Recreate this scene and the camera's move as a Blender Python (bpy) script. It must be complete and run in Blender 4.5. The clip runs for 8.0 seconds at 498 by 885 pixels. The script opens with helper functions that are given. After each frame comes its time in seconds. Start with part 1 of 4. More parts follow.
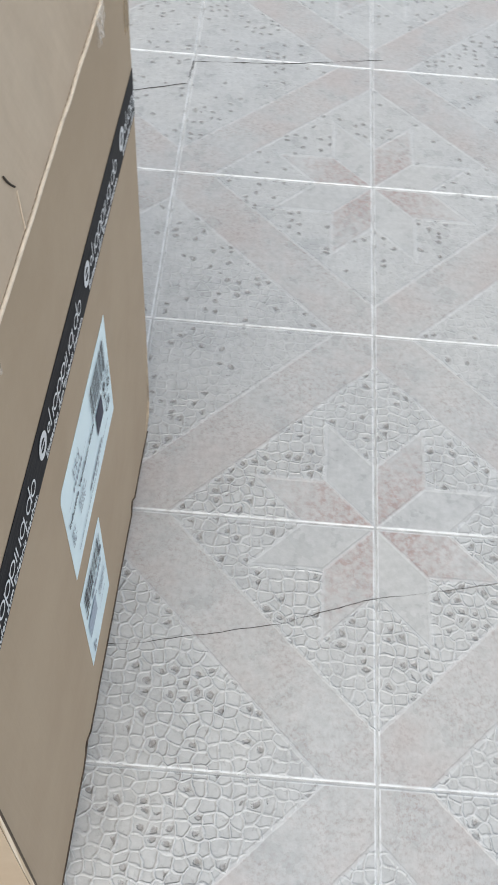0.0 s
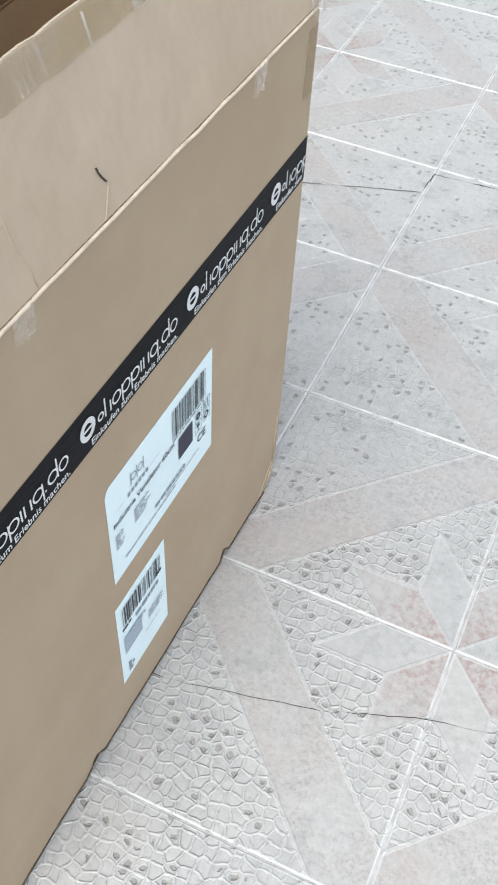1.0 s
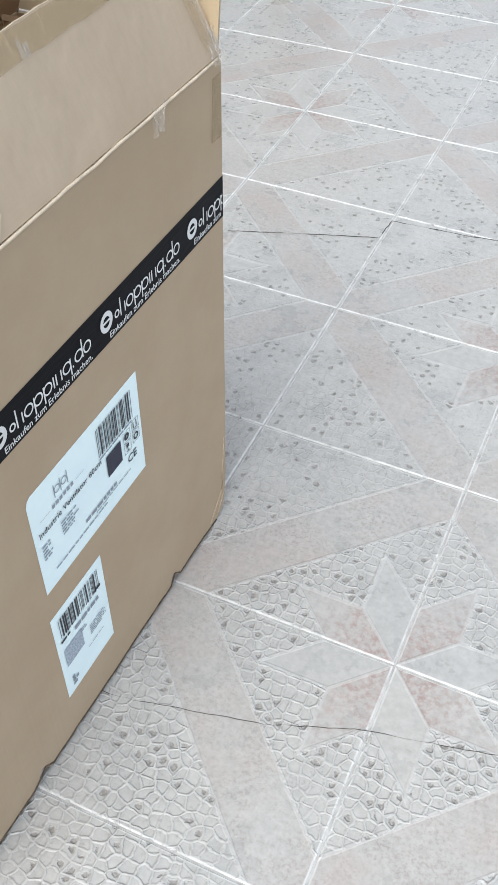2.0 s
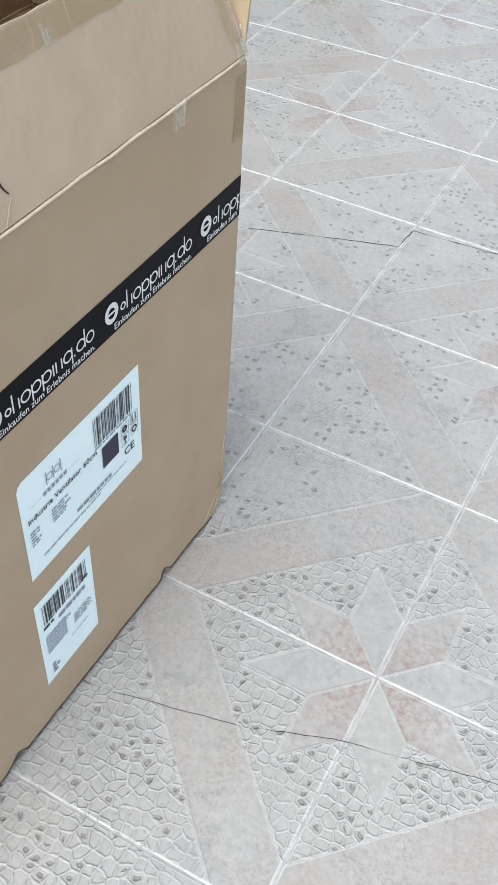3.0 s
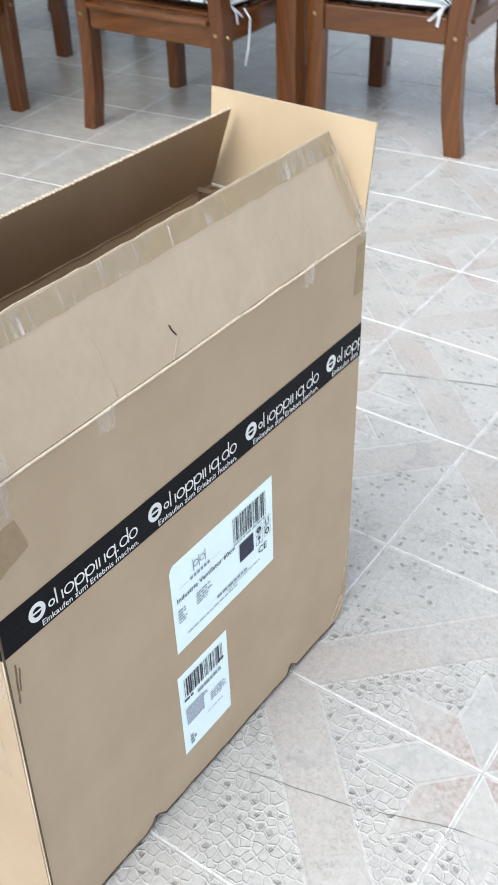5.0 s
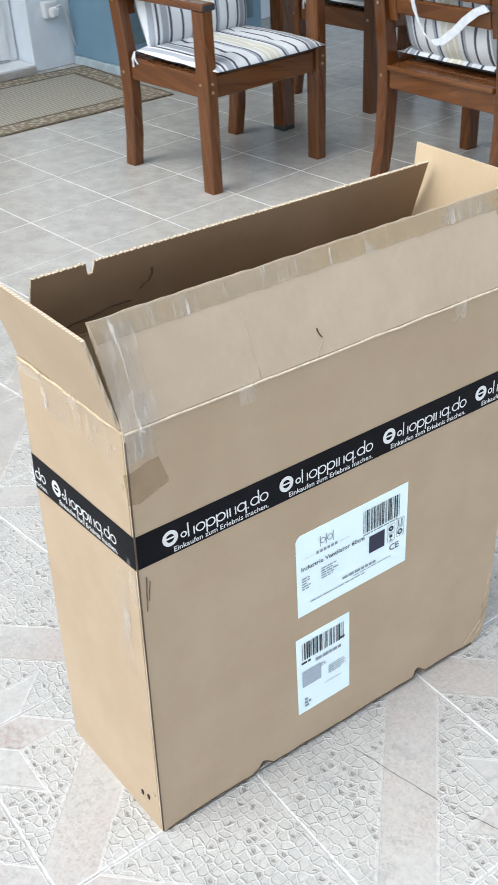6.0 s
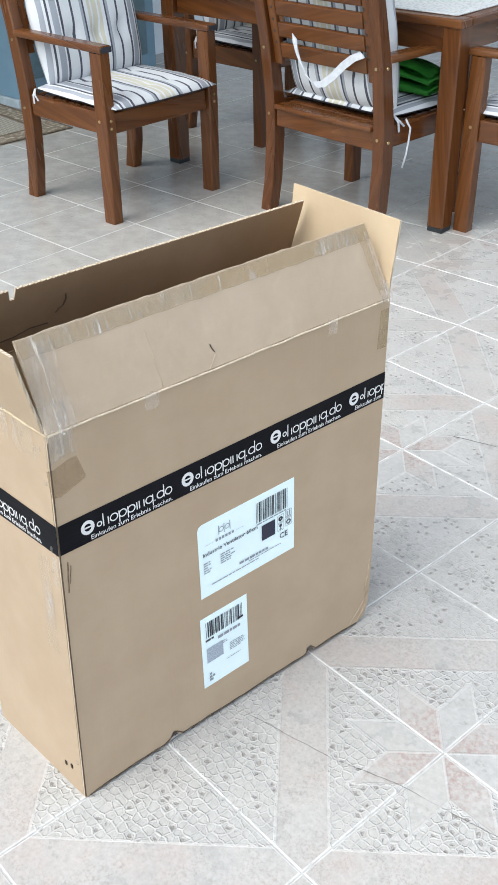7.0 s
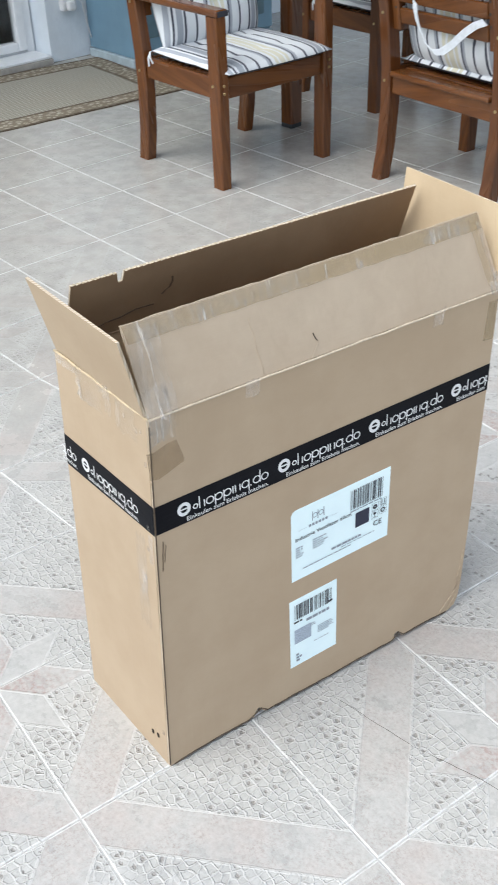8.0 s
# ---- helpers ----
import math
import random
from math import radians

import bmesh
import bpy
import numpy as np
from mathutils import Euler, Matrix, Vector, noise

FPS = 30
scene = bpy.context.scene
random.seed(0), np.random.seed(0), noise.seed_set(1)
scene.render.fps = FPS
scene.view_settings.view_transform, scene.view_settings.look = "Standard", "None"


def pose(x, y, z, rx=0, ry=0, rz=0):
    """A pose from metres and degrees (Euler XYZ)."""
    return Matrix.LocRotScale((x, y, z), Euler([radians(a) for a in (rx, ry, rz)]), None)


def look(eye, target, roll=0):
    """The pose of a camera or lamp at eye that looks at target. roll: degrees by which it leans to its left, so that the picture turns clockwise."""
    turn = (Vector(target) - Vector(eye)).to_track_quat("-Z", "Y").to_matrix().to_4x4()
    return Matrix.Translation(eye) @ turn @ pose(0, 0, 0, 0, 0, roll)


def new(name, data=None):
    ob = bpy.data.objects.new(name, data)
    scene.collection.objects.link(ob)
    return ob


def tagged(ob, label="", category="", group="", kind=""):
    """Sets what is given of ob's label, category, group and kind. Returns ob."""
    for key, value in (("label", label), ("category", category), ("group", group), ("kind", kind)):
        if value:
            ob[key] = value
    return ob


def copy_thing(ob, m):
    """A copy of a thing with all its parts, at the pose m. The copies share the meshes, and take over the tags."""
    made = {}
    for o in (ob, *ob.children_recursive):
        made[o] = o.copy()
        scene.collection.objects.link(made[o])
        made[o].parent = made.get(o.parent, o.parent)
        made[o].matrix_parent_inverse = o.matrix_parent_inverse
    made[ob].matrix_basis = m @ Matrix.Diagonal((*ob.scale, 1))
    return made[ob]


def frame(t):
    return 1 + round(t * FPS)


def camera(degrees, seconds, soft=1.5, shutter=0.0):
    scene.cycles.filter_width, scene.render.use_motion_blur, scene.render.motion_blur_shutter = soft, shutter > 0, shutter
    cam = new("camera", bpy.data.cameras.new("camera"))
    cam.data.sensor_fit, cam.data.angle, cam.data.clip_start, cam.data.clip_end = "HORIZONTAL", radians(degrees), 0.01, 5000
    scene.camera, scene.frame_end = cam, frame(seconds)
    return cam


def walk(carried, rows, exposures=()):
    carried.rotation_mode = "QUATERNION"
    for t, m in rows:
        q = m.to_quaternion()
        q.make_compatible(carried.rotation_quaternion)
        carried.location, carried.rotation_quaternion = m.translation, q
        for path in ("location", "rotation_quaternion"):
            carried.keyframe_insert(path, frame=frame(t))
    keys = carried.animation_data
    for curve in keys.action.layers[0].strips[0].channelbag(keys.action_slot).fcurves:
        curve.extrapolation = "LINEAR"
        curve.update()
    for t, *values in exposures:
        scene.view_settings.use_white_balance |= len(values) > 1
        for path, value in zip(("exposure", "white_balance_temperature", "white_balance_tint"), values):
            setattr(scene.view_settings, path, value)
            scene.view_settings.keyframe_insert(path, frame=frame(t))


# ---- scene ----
# ---- camera and its walk ----
cam = camera(28.04, 8.0, soft=1.5, shutter=0.25)
# seconds, eye x y z, yaw (left of +y), pitch (up), roll, in metres and degrees
PATH = [
    (0.0, -0.176, -0.668, 1.126, -0.14, -55.00, 4.79),
    (0.1, -0.163, -0.667, 1.122, 2.45, -54.75, 4.95),
    (0.5, -0.069, -0.655, 1.094, 19.66, -52.96, 5.93),
    (1.0, -0.022, -0.686, 1.107, 21.61, -49.32, 3.77),
    (1.5, 0.095, -0.720, 1.120, 23.78, -45.89, -0.72),
    (3.0, 0.116, -0.702, 1.126, 24.76, -45.95, 4.50),
    (3.5, 0.126, -0.706, 1.122, 25.35, -45.85, 4.48),
    (4.0, 0.130, -0.702, 1.128, 27.01, -45.93, 4.62),
    (4.5, 0.131, -0.778, 1.164, 29.53, -43.05, 0.92),
    (5.0, 0.225, -0.849, 1.225, 35.85, -37.55, -1.52),
    (5.2, 0.291, -0.867, 1.224, 40.03, -35.20, -1.10),
    (6.3, 0.545, -0.891, 1.329, 56.98, -33.95, -3.45),
    (6.5, 0.580, -0.911, 1.362, 52.79, -33.91, -2.18),
    (7.0, 0.640, -0.989, 1.356, 48.70, -32.65, -0.83),
    (7.5, 0.669, -1.005, 1.344, 50.98, -32.61, -0.91),
    (8.0, 0.624, -0.979, 1.392, 55.39, -34.85, -1.72),
]


# exposure of the clip's camera, in stops
LIGHTNESS = [(0.0, 0.59), (0.5, 0.89), (1.0, 0.93), (1.5, 0.88), (3.0, 0.75), (4.0, 0.83), (4.5, 0.91), (5.0, 1.1), (6.5, 1.1), (7.0, 1.08), (8.0, 0.98)]


def eye_pose(x, y, z, yaw, pitch, roll):
    a, b = radians(yaw), radians(pitch)
    ahead = Vector((-math.sin(a) * math.cos(b), math.cos(a) * math.cos(b), math.sin(b)))
    return look((x, y, z), Vector((x, y, z)) + ahead, roll)


walk(cam, [(r[0], eye_pose(*r[1:])) for r in PATH], exposures=[(t, stops, 6250, 6) for t, stops in LIGHTNESS])

# ---- daylight ----
SUN_ELEV, SUN_AZ = 58.0, 268.0     # azimuth of the sun, counter-clockwise from +x
world = bpy.data.worlds.new("sky")
scene.world = world
world.use_nodes = True
wn = world.node_tree
sky = wn.nodes.new("ShaderNodeTexSky")
sky.sky_type, sky.sun_disc = "NISHITA", False
sky.sun_elevation, sky.sun_rotation = radians(SUN_ELEV), radians(90.0 - SUN_AZ)
sky.air_density, sky.dust_density = 1.0, 3.0
soft_sky = wn.nodes.new("ShaderNodeHueSaturation")
soft_sky.inputs["Saturation"].default_value = 0.45
wn.links.new(sky.outputs[0], soft_sky.inputs["Color"])
wn.links.new(soft_sky.outputs[0], wn.nodes["Background"].inputs[0])
wn.nodes["Background"].inputs[1].default_value = 0.15
sun_data = bpy.data.lights.new("sun", "SUN")
sun_data.energy, sun_data.angle, sun_data.color = 0.62, radians(60), (1.0, 0.95, 0.88)
sun = new("sun", sun_data)
sun_way = Vector((math.cos(radians(SUN_AZ)) * math.cos(radians(SUN_ELEV)), math.sin(radians(SUN_AZ)) * math.cos(radians(SUN_ELEV)), math.sin(radians(SUN_ELEV))))
sun.matrix_world = look(sun_way * 20, (0, 0, 0))


# ---- materials ----
class Net:
    """A small writer of node materials."""

    def __init__(self, name, rough=0.6, metal=0.0, spec=0.5):
        self.mat = bpy.data.materials.new(name)
        self.mat.use_nodes = True
        self.t = self.mat.node_tree
        self.b = self.t.nodes["Principled BSDF"]
        self.put(self.b.inputs["Roughness"], rough)
        self.put(self.b.inputs["Metallic"], metal)
        self.put(self.b.inputs["Specular IOR Level"], spec)
        self.tc = self.t.nodes.new("ShaderNodeTexCoord")
        self.geo = self.t.nodes.new("ShaderNodeNewGeometry")
        self.uv, self.ob, self.pos = self.tc.outputs["UV"], self.tc.outputs["Object"], self.geo.outputs["Position"]

    def put(self, socket, v):
        if isinstance(v, bpy.types.NodeSocket):
            self.t.links.new(v, socket)
        else:
            socket.default_value = v

    def m(self, op, a, b=0.0, c=None, clamp=False):
        n = self.t.nodes.new("ShaderNodeMath")
        n.operation, n.use_clamp = op, clamp
        self.put(n.inputs[0], a), self.put(n.inputs[1], b)
        if c is not None:
            self.put(n.inputs[2], c)
        return n.outputs[0]

    def step(self, v, lo, hi, a=0.0, b=1.0):
        n = self.t.nodes.new("ShaderNodeMapRange")
        n.interpolation_type = "SMOOTHSTEP"
        for k, x in zip(("Value", "From Min", "From Max", "To Min", "To Max"), (v, lo, hi, a, b)):
            self.put(n.inputs[k], x)
        return n.outputs["Result"]

    def noise(self, at, scale, detail=3.0, rough=0.6):
        n = self.t.nodes.new("ShaderNodeTexNoise")
        self.put(n.inputs["Vector"], at)
        n.inputs["Scale"].default_value, n.inputs["Detail"].default_value, n.inputs["Roughness"].default_value = scale, detail, rough
        return n.outputs["Fac"]

    def cells(self, at, scale, feature="F1", rand=1.0):
        n = self.t.nodes.new("ShaderNodeTexVoronoi")
        n.feature, n.voronoi_dimensions = feature, "2D"
        self.put(n.inputs["Vector"], at)
        n.inputs["Scale"].default_value, n.inputs["Randomness"].default_value = scale, rand
        return n

    def scaled(self, at, sx, sy, sz):
        n = self.t.nodes.new("ShaderNodeMapping")
        self.put(n.inputs["Vector"], at)
        n.inputs["Scale"].default_value = (sx, sy, sz)
        return n.outputs[0]

    def xyz(self, at):
        n = self.t.nodes.new("ShaderNodeSeparateXYZ")
        self.put(n.inputs[0], at)
        return n.outputs

    def mix(self, f, a, b, how="MIX"):
        n = self.t.nodes.new("ShaderNodeMix")
        n.data_type, n.blend_type = "RGBA", how
        for s, v in ((n.inputs[0], f), (n.inputs[6], a), (n.inputs[7], b)):
            self.put(s, (*v, 1.0) if isinstance(v, tuple) and len(v) == 3 else v)
        return n.outputs[2]

    def ramp(self, f, stops, hard=False):
        n = self.t.nodes.new("ShaderNodeValToRGB")
        n.color_ramp.interpolation = "CONSTANT" if hard else "LINEAR"
        e = n.color_ramp.elements
        while len(e) < len(stops):
            e.new(0.5)
        for k, (p, c) in enumerate(stops):
            e[k].position, e[k].color = p, (*c, 1.0)
        self.put(n.inputs[0], f)
        return n.outputs[0]

    def random(self):
        return self.t.nodes.new("ShaderNodeObjectInfo").outputs["Random"]

    def bump(self, height, dist, strength=1.0):
        n = self.t.nodes.new("ShaderNodeBump")
        n.inputs["Distance"].default_value, n.inputs["Strength"].default_value = dist, strength
        self.put(n.inputs["Height"], height)
        self.t.links.new(n.outputs[0], self.b.inputs["Normal"])

    def done(self, colour):
        self.put(self.b.inputs["Base Color"], (*colour, 1.0) if isinstance(colour, tuple) and len(colour) == 3 else colour)
        return self.mat


def tile_material():
    """Cast stone tile: an eighth-point star at one corner, a pinkish band across, pebbles in the rest."""
    n = Net("patio_tile", 0.4)
    x, y, _ = n.xyz(n.uv)
    wob = n.m("MULTIPLY", n.m("SUBTRACT", n.noise(n.pos, 55, 2), 0.5), 0.006)
    x, y = n.m("ADD", x, wob), n.m("ADD", y, wob)
    hi, lo = n.m("MAXIMUM", x, y), n.m("MINIMUM", x, y)
    r = 0.29
    d1 = n.m("SUBTRACT", r, n.m("SUBTRACT", hi, lo))
    d2 = n.m("SUBTRACT", r * 0.7071, lo)
    d3 = n.m("SUBTRACT", hi, lo)
    inside = n.m("MINIMUM", d1, d2)
    petal = n.step(inside, -0.006, 0.006)
    pinkside = n.m("GREATER_THAN", y, x)
    s = n.m("ADD", x, y)
    off = n.m("ABSOLUTE", n.m("SUBTRACT", s, 1.0))
    band = n.step(off, 0.172, 0.186, 1.0, 0.0)
    flat = n.m("MAXIMUM", petal, band)
    rim = n.m("MAXIMUM", n.step(n.m("ABSOLUTE", inside), 0.006, 0.016, 1.0, 0.0), n.step(n.m("ABSOLUTE", n.m("SUBTRACT", off, 0.18)), 0.006, 0.016, 1.0, 0.0))
    split = n.m("MULTIPLY", petal, n.step(d3, 0.004, 0.014, 1.0, 0.0))
    rim = n.m("MAXIMUM", rim, split)
    # pebbles
    bend = n.t.nodes.new("ShaderNodeTexNoise")
    n.put(bend.inputs["Vector"], n.pos)
    bend.inputs["Scale"].default_value, bend.inputs["Detail"].default_value = 38.0, 3.0
    swirl = n.t.nodes.new("ShaderNodeVectorMath")
    swirl.operation = "MULTIPLY_ADD"
    n.put(swirl.inputs[0], bend.outputs["Color"])
    swirl.inputs[1].default_value = (0.015, 0.015, 0.0)
    n.put(swirl.inputs[2], n.pos)
    warp = n.scaled(swirl.outputs[0], 1, 1, 0.05)
    edge = n.cells(warp, 66, "DISTANCE_TO_EDGE", 0.62).outputs["Distance"]
    cell = n.cells(warp, 66, "F1", 0.62)
    chance = n.xyz(cell.outputs["Color"])[0]
    ridge = n.step(edge, 0.02, 0.15, 1.0, 0.0)
    netting = ridge
    hollow = n.m("GREATER_THAN", chance, n.step(n.noise(n.pos, 5.0, 3), 0.34, 0.62, 0.95, 0.68))
    ragged = n.m("ADD", cell.outputs["Distance"], n.m("MULTIPLY", n.m("SUBTRACT", n.noise(n.pos, 150, 3), 0.5), 0.4))
    pit = n.m("MULTIPLY", hollow, n.step(ragged, 0.12, 0.31, 1.0, 0.0))
    # towards the house the pattern and relief fade, and shade is painted in
    house_dist = n.m("ADD", n.xyz(n.pos)[0], n.m("MULTIPLY", n.m("SUBTRACT", n.noise(n.pos, 1.3, 3), 0.5), 0.7))
    house_fade = n.step(house_dist, -2.0, -0.9, 0.22, 1.0)
    rough_zone = n.m("MULTIPLY", n.m("SUBTRACT", 1.0, flat), house_fade)
    rim = n.m("MULTIPLY", rim, house_fade)
    patchy = n.step(n.noise(n.pos, 6, 3), 0.36, 0.62)
    # the raised edges of the pebbles are rubbed down away from the middle of the terrace
    along = n.m("ADD", n.xyz(n.pos)[1], n.m("MULTIPLY", n.m("SUBTRACT", n.noise(n.pos, 3.5, 3), 0.5), 1.1))
    keen = n.step(along, -0.1, 0.65, 1.0, 0.22)
    netting = n.m("MULTIPLY", n.m("MULTIPLY", netting, n.m("MULTIPLY", rough_zone, keen)), n.m("ADD", 0.4, n.m("MULTIPLY", patchy, 0.6)))
    pit = n.m("MULTIPLY", pit, rough_zone)
    # colour
    fine = n.noise(n.pos, 90, 4)
    mid = n.noise(n.pos, 14, 4)
    wide = n.noise(n.pos, 2.2, 3)
    base = n.mix(n.step(mid, 0.3, 0.7), (0.392, 0.388, 0.377), (0.490, 0.484, 0.468))
    base = n.mix(n.m("MULTIPLY", n.step(wide, 0.35, 0.65), 0.5), base, (0.485, 0.462, 0.425))
    # darker, warmer tone paints the shaded floor round the chairs and table
    base = n.mix(n.step(house_fade, 0.3, 0.95, 0.75, 0.0), base, n.mix(n.step(mid, 0.3, 0.7), (0.365, 0.352, 0.325), (0.435, 0.422, 0.392)))
    blot = n.m("MULTIPLY", n.step(n.noise(n.pos, 10, 5, 0.7), 0.48, 0.82), n.step(house_fade, 0.3, 0.95, 0.5, 0.1))
    base = n.mix(blot, base, (0.27, 0.245, 0.21))
    blush = n.m("MULTIPLY", n.step(n.noise(n.pos, 7, 5, 0.65), 0.40, 0.72), n.m("MULTIPLY", band, house_fade))
    base = n.mix(n.m("MULTIPLY", blush, 0.62), base, (0.40, 0.315, 0.28))
    pink = n.m("MULTIPLY", n.m("MULTIPLY", n.m("MULTIPLY", petal, house_fade), pinkside), n.m("ADD", n.step(hi, 0.08, 0.42, 0.72, 0.05), n.m("MULTIPLY", n.step(n.noise(n.pos, 60, 4), 0.42, 0.66), 0.35)))
    base = n.mix(n.m("MULTIPLY", pink, n.step(n.noise(n.pos, 120, 4, 0.7), 0.38, 0.62, 0.25, 1.0)), base, (0.345, 0.245, 0.215))
    grit = n.m("MULTIPLY", n.m("MULTIPLY", band, house_fade), n.m("MULTIPLY", n.step(n.noise(n.pos, 190, 4, 0.75), 0.44, 0.66), n.step(n.noise(n.pos, 11, 4, 0.65), 0.36, 0.64, 0.2, 0.75)))
    base = n.mix(grit, base, (0.30, 0.235, 0.205))
    base = n.mix(n.m("MULTIPLY", netting, 0.55), base, (0.58, 0.575, 0.56))
    # dark ring along each pebble ridge, shade painted beside the raised edge
    ridge_shade = n.m("MULTIPLY", n.step(edge, 0.07, 0.13, 0.0, 1.0), n.step(edge, 0.13, 0.26, 1.0, 0.0))
    base = n.mix(n.m("MULTIPLY", n.m("MULTIPLY", ridge_shade, n.m("MULTIPLY", rough_zone, keen)), 0.24), base, (0.25, 0.245, 0.235))
    base = n.mix(n.m("MULTIPLY", pit, n.step(n.noise(n.pos, 220, 2), 0.35, 0.65, 0.40, 0.85)), base, (0.18, 0.155, 0.135))
    base = n.mix(n.m("MULTIPLY", rim, 0.33), base, (0.60, 0.595, 0.58))
    speck = n.m("MULTIPLY", n.step(n.noise(n.pos, 135, 3), 0.57, 0.70), n.m("ADD", 0.10, n.m("MULTIPLY", rough_zone, 0.42)))
    base = n.mix(speck, base, (0.24, 0.22, 0.20))
    base = n.mix(n.m("MULTIPLY", house_fade, 0.22), base, n.ramp(fine, [(0.3, (0.25, 0.245, 0.24)), (0.7, (0.62, 0.615, 0.60))]))
    ux, uy, _ = n.xyz(n.uv)
    brink = n.m("MINIMUM", n.m("MINIMUM", ux, n.m("SUBTRACT", 1.0, ux)), n.m("MINIMUM", uy, n.m("SUBTRACT", 1.0, uy)))
    smear = n.m("MULTIPLY", n.step(brink, 0.008, 0.014, 1.0, 0.0), n.step(n.noise(n.pos, 40, 3), 0.25, 0.6, 0.25, 0.85))
    base = n.mix(n.m("MULTIPLY", smear, n.step(house_fade, 0.3, 0.95, 0.7, 1.0)), base, (0.70, 0.70, 0.69))
    height = n.m("ADD", n.m("MULTIPLY", netting, 0.68), n.m("MULTIPLY", rim, 0.3))
    height = n.m("SUBTRACT", height, n.m("MULTIPLY", pit, 0.8))
    height = n.m("ADD", height, n.m("MULTIPLY", n.m("MULTIPLY", fine, house_fade), 0.25))
    n.bump(height, 0.0019, 1.0)
    n.put(n.b.inputs["Roughness"], n.m("MULTIPLY", n.step(mid, 0.2, 0.8, 0.22, 0.4), n.step(house_fade, 0.25, 1.0, 0.7, 1.0)))
    return n.done(base)


def grout_material():
    n = Net("white_grout", 0.7)
    c = n.mix(n.step(n.noise(n.pos, 30, 4), 0.3, 0.75), (0.56, 0.555, 0.54), (0.36, 0.35, 0.335))
    n.bump(n.noise(n.pos, 400, 2), 0.0006)
    return n.done(c)


def cardboard_material(name, a, b, dents=1.6):
    n = Net(name, 0.72, 0.0, 0.3)
    x, y, z = n.xyz(n.ob)
    flute = n.noise(n.scaled(n.ob, 130, 130, 1.2), 1.0, 2)
    cloud = n.noise(n.ob, 7, 5)
    fibre = n.noise(n.scaled(n.ob, 60, 60, 600), 1.0, 3)
    c = n.mix(n.step(cloud, 0.3, 0.7), a, b)
    c = n.mix(n.m("MULTIPLY", n.step(fibre, 0.35, 0.7), 0.03), c, (0.23, 0.145, 0.075))
    scuff = n.m("MULTIPLY", n.step(n.noise(n.ob, 18, 6, 0.75), 0.62, 0.78), 0.22)
    c = n.mix(scuff, c, (0.52, 0.43, 0.31))
    dent = n.noise(n.ob, 11, 3)
    h = n.m("ADD", n.m("MULTIPLY", flute, 0.22), n.m("ADD", n.m("MULTIPLY", fibre, 0.03), n.m("MULTIPLY", dent, dents)))
    n.bump(h, 0.0016, 0.7)
    return n.done(c)


def board_edge_material():
    n = Net("corrugated_edge", 0.85)
    w = n.step(n.m("SINE", n.m("MULTIPLY", n.m("ADD", n.xyz(n.ob)[0], n.xyz(n.ob)[1]), 900.0)), -0.4, 0.6)
    return n.done(n.mix(w, (0.42, 0.335, 0.235), (0.56, 0.48, 0.375)))


def tape_material(name, colour, rough, blend, swing=0.1, relief=0.003):
    """Thin clear or brown parcel tape: glossy, with long wrinkles, partly see-through."""
    n = Net(name, rough, 0.0, 0.6)
    wr = n.noise(n.scaled(n.ob, 150, 20, 9), 1.0, 3, 0.6)
    soft = n.noise(n.ob, 16, 3)
    n.bump(n.m("ADD", wr, n.m("MULTIPLY", soft, 1.5)), relief, 0.9)
    n.put(n.b.inputs["Alpha"], n.m("ADD", n.step(soft, 0.3, 0.7, blend - 0.06, blend + 0.06), n.step(wr, 0.5, 0.75, -swing / 2, swing)))
    # wrinkle crests are coloured paler, a painted highlight
    return n.done(n.mix(n.step(wr, 0.52, 0.8, 0.0, 0.8), colour, tuple(min(1, v * 1.2 + 0.06) for v in colour)))


def printed_tape_material():
    n = Net("black_tape", 0.5, 0.0, 0.08)
    wr = n.noise(n.scaled(n.ob, 40, 40, 200), 1.0, 3)
    n.bump(wr, 0.0007, 0.6)
    return n.done(n.mix(n.step(n.noise(n.ob, 12, 4), 0.4, 0.75), (0.005, 0.0055, 0.008), (0.010, 0.011, 0.015)))


def plain(name, colour, rough=0.6, metal=0.0, vary=0.12, scale=20, relief=0.0):
    n = Net(name, rough, metal)
    f = n.noise(n.ob, scale, 4)
    c = n.mix(n.step(f, 0.3, 0.7), tuple(v * (1 - vary) for v in colour), tuple(min(1.0, v * (1 + vary)) for v in colour))
    if relief:
        n.bump(n.noise(n.ob, scale * 6, 3), relief)
    return n.done(c)


def wood_material():
    """Oiled reddish hardwood with a long grain."""
    n = Net("oiled_hardwood", 0.4)
    rnd = n.random()
    sep = n.xyz(n.ob)
    grain = n.noise(n.scaled(n.uv, 60, 2.2, 1), 1.0, 4, 0.6)
    band = n.noise(n.scaled(n.uv, 11, 0.8, 1), 1.0, 3)
    c = n.mix(n.step(grain, 0.3, 0.7), (0.092, 0.0305, 0.0074), (0.165, 0.0590, 0.0142))
    c = n.mix(n.m("MULTIPLY", n.step(band, 0.45, 0.75), 0.35), c, (0.235, 0.095, 0.026))
    c = n.mix(n.m("MULTIPLY", rnd, 0.4), c, (0.055, 0.018, 0.008))
    c = n.mix(n.m("MULTIPLY", n.step(n.noise(n.ob, 6, 4), 0.5, 0.75), 0.3), c, (0.045, 0.017, 0.009))
    n.bump(grain, 0.0008, 0.6)
    n.put(n.b.inputs["Roughness"], n.step(band, 0.3, 0.7, 0.18, 0.32))
    return n.done(c)


